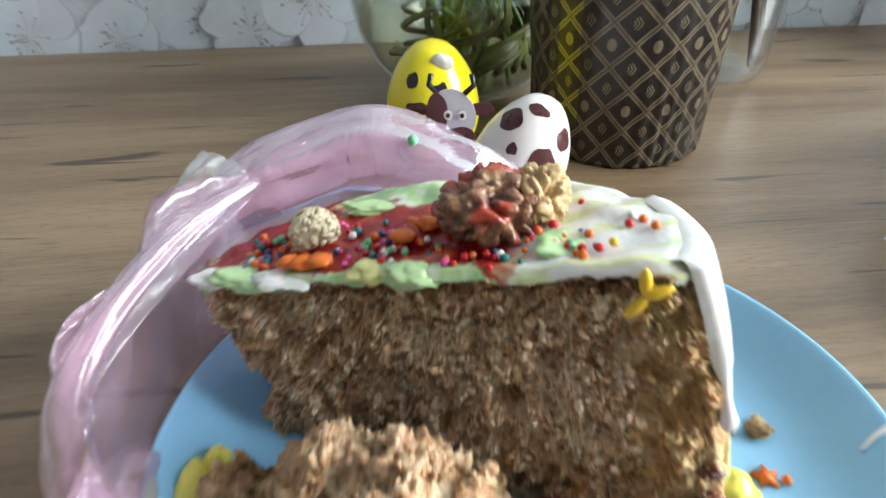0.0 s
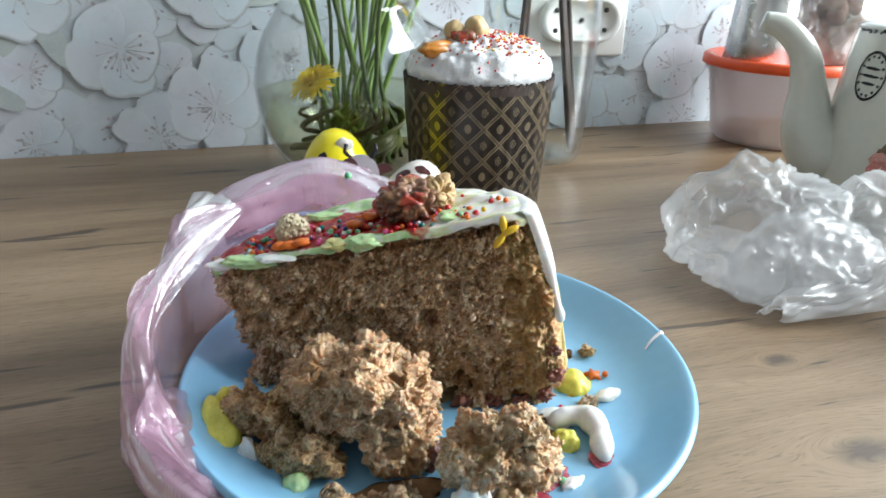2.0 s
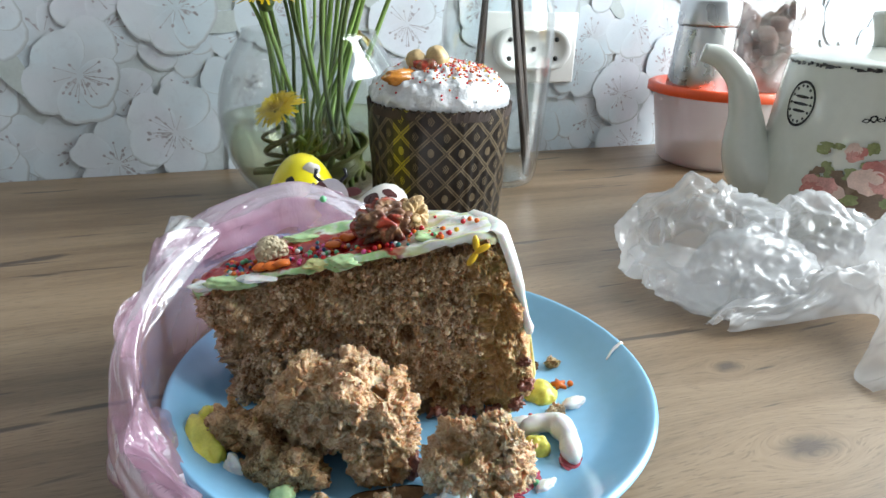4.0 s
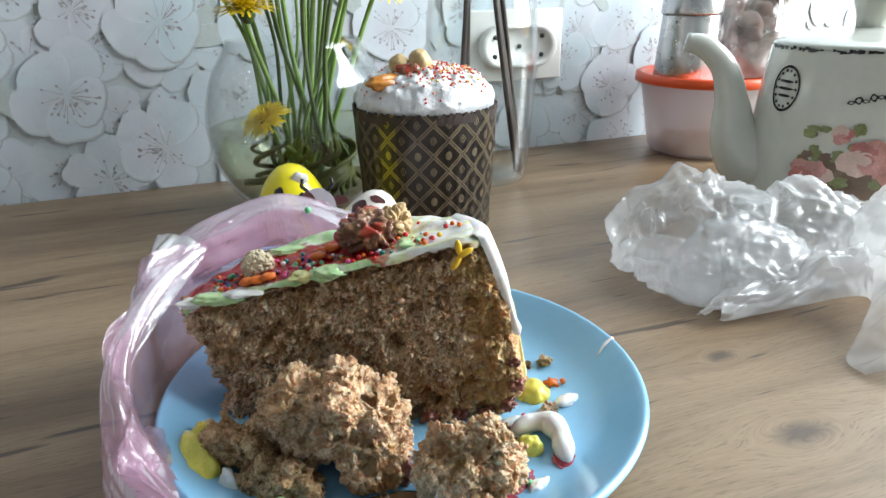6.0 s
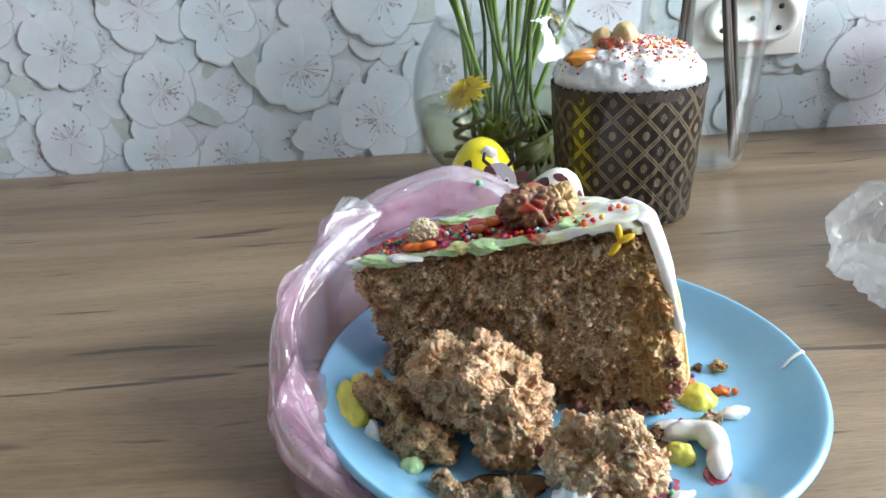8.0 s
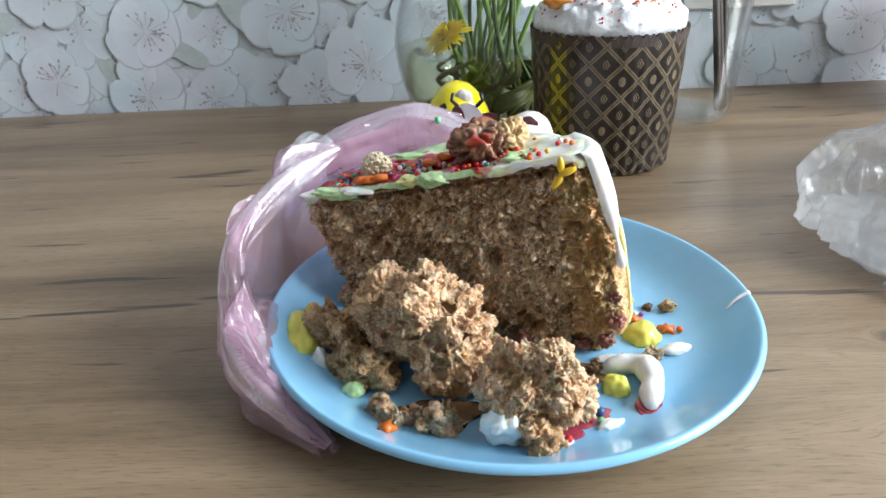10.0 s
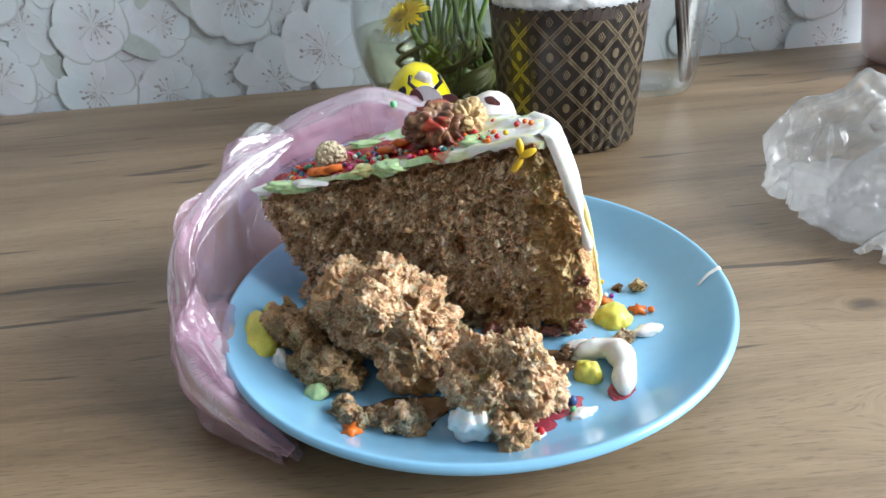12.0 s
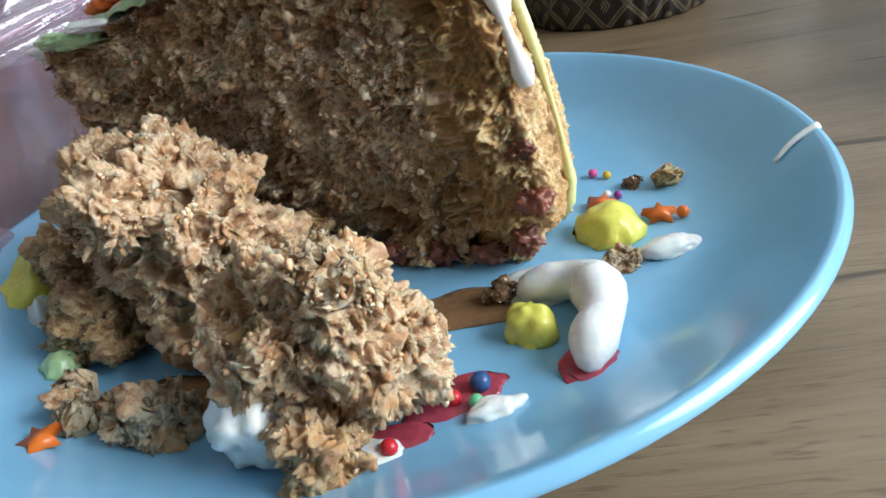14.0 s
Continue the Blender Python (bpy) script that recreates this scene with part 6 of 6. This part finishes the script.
def teapot():
    face = math.atan2(-POT.y - 0.08, -POT.x + 0.018)  # the way to the front of the pot
    top = empty("teapot", Matrix.Translation(POT), "cream enamel teapot with rose print and dark speckled rim", "teapot")
    body = [(0.0, 0.0005), (0.066, 0.0005), (0.071, 0.003), (0.0725, 0.010), (0.0725, 0.030), (0.0700, 0.070), (0.0665, 0.108), (0.0645, 0.1245), (0.0635, 0.1265), (0.0600, 0.1265)]
    line = [(p.x, p.z) for p in smooth_line([(r, 0, z) for r, z in body], 4)]
    part("body", lathe([(max(0.0, r), z) for r, z in line], 96), ENAMEL, top, "cream enamel")
    lid = part("lid", lathe([(0.0636, 0.1267), (0.0639, 0.1285), (0.0600, 0.1303), (0.045, 0.1345), (0.026, 0.1378), (0.012, 0.1392), (0.0, 0.1395)], 80), ENAMEL, top, "low domed lid")
    part("knob", lathe([(0.0, 0.1388), (0.0105, 0.1388), (0.0115, 0.1470), (0.0155, 0.1600), (0.0150, 0.1625), (0.008, 0.1640), (0.0, 0.1640)], 32), ENAMEL, lid, "cream lid knob")
    rng = random.Random(4)
    bm = bmesh.new()
    for k in range(150):
        a = 2 * math.pi * k / 150
        if rng.random() < 0.25:
            continue
        w, z = rng.uniform(0.012, 0.032), 0.1266 + rng.uniform(-0.0009, 0.0006)
        h = rng.uniform(0.0006, 0.0017)
        q = [Vector((0.0649 * math.cos(a + da), 0.0649 * math.sin(a + da), z + dz)) for da, dz in ((-w, -h), (w, -h * 0.6), (w, h * 0.7), (-w, h))]
        bm.faces.new([bm.verts.new(p) for p in q])
    tagged(part("speckled_rim", bm, PRINT_BLACK, top, "black worn speckles along the rim", False), kind="stuff")
    # spout, towards the container
    out = Vector((-0.78, 0.38, 0)).normalized()
    ctl = [(0.055, 0.034, 1.25), (0.071, 0.038, 1.15), (0.083, 0.056, 0.88), (0.089, 0.084, 0.58), (0.097, 0.108, 0.46), (0.113, 0.124, 0.40), (0.128, 0.128, 0.32)]
    line = smooth_line([out * d + Vector((0, 0, z)) for d, z, _ in ctl], 6)
    n = len(line) - 1
    bm = tube(line, 0.0215, 20, None, lambda t: float(np.interp(t * 6, range(7), [c[2] for c in ctl])))
    part("spout", bm, ENAMEL, top, "curved cream spout")
    bm = tube(smooth_line([-out * 0.066 + Vector((0, 0, 0.115)), -out * 0.100 + Vector((0, 0, 0.118)), -out * 0.108 + Vector((0, 0, 0.075)), -out * 0.070 + Vector((0, 0, 0.035))], 8), 0.0065, 12)
    part("handle", bm, ENAMEL, top, "cream loop handle")

    # prints that follow the body
    zs, rs = [p[1] for p in reversed(body[2:9])], [p[0] for p in reversed(body[2:9])]
    def radius_at(z):
        return float(np.interp(z, zs[::-1], rs[::-1])) + 0.0006

    def decal(az, z, w, h, mat, name, seed, ring=0.0, label="", layer=0.0, n=26, uneven=0.22):
        bm = bmesh.new()
        def on(x, y):
            r = radius_at(z + y) + layer
            return Vector((r * math.cos(az + x / r), r * math.sin(az + x / r), z + y))
        rows = []
        for f in ((ring, 1.0) if ring else (0.02, 0.5, 1.0)):
            row = []
            for k in range(n):
                a = 2 * math.pi * k / n
                s = f * (1 + uneven * noise.noise(Vector((math.cos(a) * 2, math.sin(a) * 2, seed))))
                row.append(bm.verts.new(on(w * s * math.cos(a), h * s * math.sin(a))))
            rows.append(row)
        for a, b in zip(rows, rows[1:]):
            for k in range(n):
                bm.faces.new((a[k], b[k], b[(k + 1) % n], a[(k + 1) % n]))
        bmesh.ops.recalc_face_normals(bm, faces=bm.faces)
        return part(name, bm, mat, top, label)
    s0 = math.atan2(0.3445 - POT.y, 0.377 - POT.x)
    decal(s0, 0.0985, 0.0125, 0.0165, PRINT_BLACK, "printed_oval", 1, 0.88, "black oval postmark", uneven=0.02)
    for dz, w in ((0.005, 0.0065), (0.0, 0.0075), (-0.005, 0.006)):
        decal(s0, 0.0985 + dz, w, 0.0011, PRINT_BLACK, "printed_bar", 2 + dz, uneven=0.1)
    for k in range(14):
        a = 2 * math.pi * k / 14
        decal(s0 + 0.0092 * math.cos(a) / 0.068, 0.0985 + 0.0128 * math.sin(a), 0.0011, 0.0011, PRINT_BLACK, "printed_bar", k, n=8)
    r0 = s0 + 0.42
    decal(r0 + 0.34, 0.040, 0.030, 0.014, BROWN_PRINT, "printed_shade", 8, label="brown printed shadow behind the roses")
    rng = random.Random(12)
    for k in range(22):
        decal(r0 + rng.uniform(-0.05, 0.90), 0.054 + rng.uniform(-0.016, 0.024), rng.uniform(0.003, 0.0065), rng.uniform(0.002, 0.0042), (LEAF_PRINT, BROWN_PRINT, LEAF_PRINT)[k % 3], "printed_leaf", 20 + k, layer=0.0002 + k * 0.00002, uneven=0.5)
    # each rose: broad pale outer petals, then darker ones wound to the middle
    for j, (da, z, size) in enumerate(((0.04, 0.042, 0.0145), (0.50, 0.056, 0.0165), (0.27, 0.072, 0.0075), (0.78, 0.046, 0.0120))):
        for k in range(15):
            share = 1 - k / 15
            a, reach = k * 2.4 + j, size * 0.62 * share
            decal(r0 + da + reach * math.cos(a) / 0.07, z + reach * math.sin(a) * 0.85, size * (0.24 + 0.30 * share), size * (0.20 + 0.24 * share), (ROSE_PALE, ROSE, ROSE_PALE, ROSE, ROSE_DEEP)[(k + j) % 5], "printed_petal", 50 + k + 20 * j, layer=0.0006 + 0.00006 * k, uneven=0.5, n=16)
    for row, (a0, z, count) in enumerate(((0.28, 0.094, 7), (-0.05, 0.030, 3), (0.18, 0.014, 9), (0.25, 0.007, 8))):
        for k in range(count):
            decal(r0 + a0 + k * 0.062, z + 0.0008 * math.sin(k * 2.4) + (0.0012 * k if row == 0 else 0), 0.0024, 0.0014 + 0.0012 * (k % 2), PRINT_BLACK, "printed_stroke", 80 + k + row * 9, ring=0.55, layer=0.0002, n=12, uneven=0.8)


def container():
    at = Vector((0.452, 0.553, 0.0))
    top = empty("storage_box", Matrix.Translation(at), "frosted round plastic box with orange lid", "container")
    part("tub", lathe([(0.0, 0.001), (0.050, 0.001), (0.056, 0.006), (0.068, 0.074), (0.070, 0.076), (0.0685, 0.077), (0.0545, 0.008), (0.049, 0.003), (0.0, 0.003)], 72), FROSTED, top, "frosted white plastic")
    part("lid", lathe([(0.0, 0.0765), (0.064, 0.0765), (0.066, 0.0825), (0.071, 0.0835), (0.074, 0.0815), (0.0745, 0.0740), (0.0725, 0.0735), (0.072, 0.0755), (0.0, 0.0750)], 80), ORANGE, top, "orange plastic lid")
    bm = bmesh.new()
    for k, (x, y, z) in enumerate(((-0.022, -0.028, 0.013), (0.004, -0.034, 0.014), (-0.004, -0.010, 0.012), (-0.034, 0.0, 0.013), (0.026, -0.012, 0.013))):
        box(bm, (0.024, 0.017, 0.019), pose(x, y, z, 0, 0, 35 * k), 0.003)
    tagged(part("contents", bm, RICE, top, "pale lumps inside"), kind="stuff")

    def shaker():
        ob = empty("steel_shaker", pose(0.416, 0.541, 0.0768), "brushed steel shaker standing on the orange lid", "shaker")
        can = part("body", lathe([(0.0, 0.0), (0.0300, 0.0), (0.0315, 0.002), (0.0295, 0.030), (0.0275, 0.062), (0.0275, 0.0635), (0.0, 0.0635)], 56), STEEL, ob)
        part("cap", lathe([(0.0, 0.0640), (0.0288, 0.0640), (0.0292, 0.066), (0.0285, 0.086), (0.027, 0.0875), (0.0, 0.0885)], 56), STEEL, can, "steel screw cap")
    shaker()
    ob = empty("dried_fruit_bag", pose(0.494, 0.557, 0.0768), "cellophane bag of dark dried fruit on the lid", "food bag")
    bm = bmesh.new()
    rng = random.Random(6)
    for k in range(46):
        x, y, z = rng.uniform(-0.024, 0.024), rng.uniform(-0.018, 0.018), 0.009 + 0.072 * (k / 46)
        bmesh.ops.create_icosphere(bm, subdivisions=2, radius=1.0, matrix=pose(x, y, z, rng.uniform(0, 180), rng.uniform(0, 180), 0) @ Matrix.Diagonal((0.011, 0.008, 0.006, 1)))
    for v in bm.verts:
        v.co += v.co.normalized() * 0.003 * noise.noise(v.co * 160)
        v.co.z = max(v.co.z, 0.0008)
    tagged(part("contents", bm, DRIED, ob, "dark dried fruit"), kind="stuff")
    def crinkle(a, z):
        return 0.004 * noise.noise(Vector((math.cos(a) * 2.5, math.sin(a) * 2.5, z * 30))) + 0.003 * noise.noise(Vector((a * 3, 0, z * 90)))
    bm = lathe([(0.0, 0.0004), (0.030, 0.0006)] + [(0.036 - 0.006 * (k / 20) ** 2 - (0.016 * ((k - 17) / 3) if k > 17 else 0), 0.002 + 0.105 * k / 20) for k in range(21)], 60, Matrix(), lambda a, z: crinkle(a, z) if z > 0.001 else 0.0)
    part("film", bm, CELLOPHANE, ob, "crinkled clear cellophane")


wall = room()
wallpaper_print(wall)
table()
socket()
plate()
pearl = cake()
chunks()
plate_scraps(pearl)
pink_bag()
white_bag()
easter_cake()
eggs()
vase()
bouquet()
twig_jar()
teapot()
container()
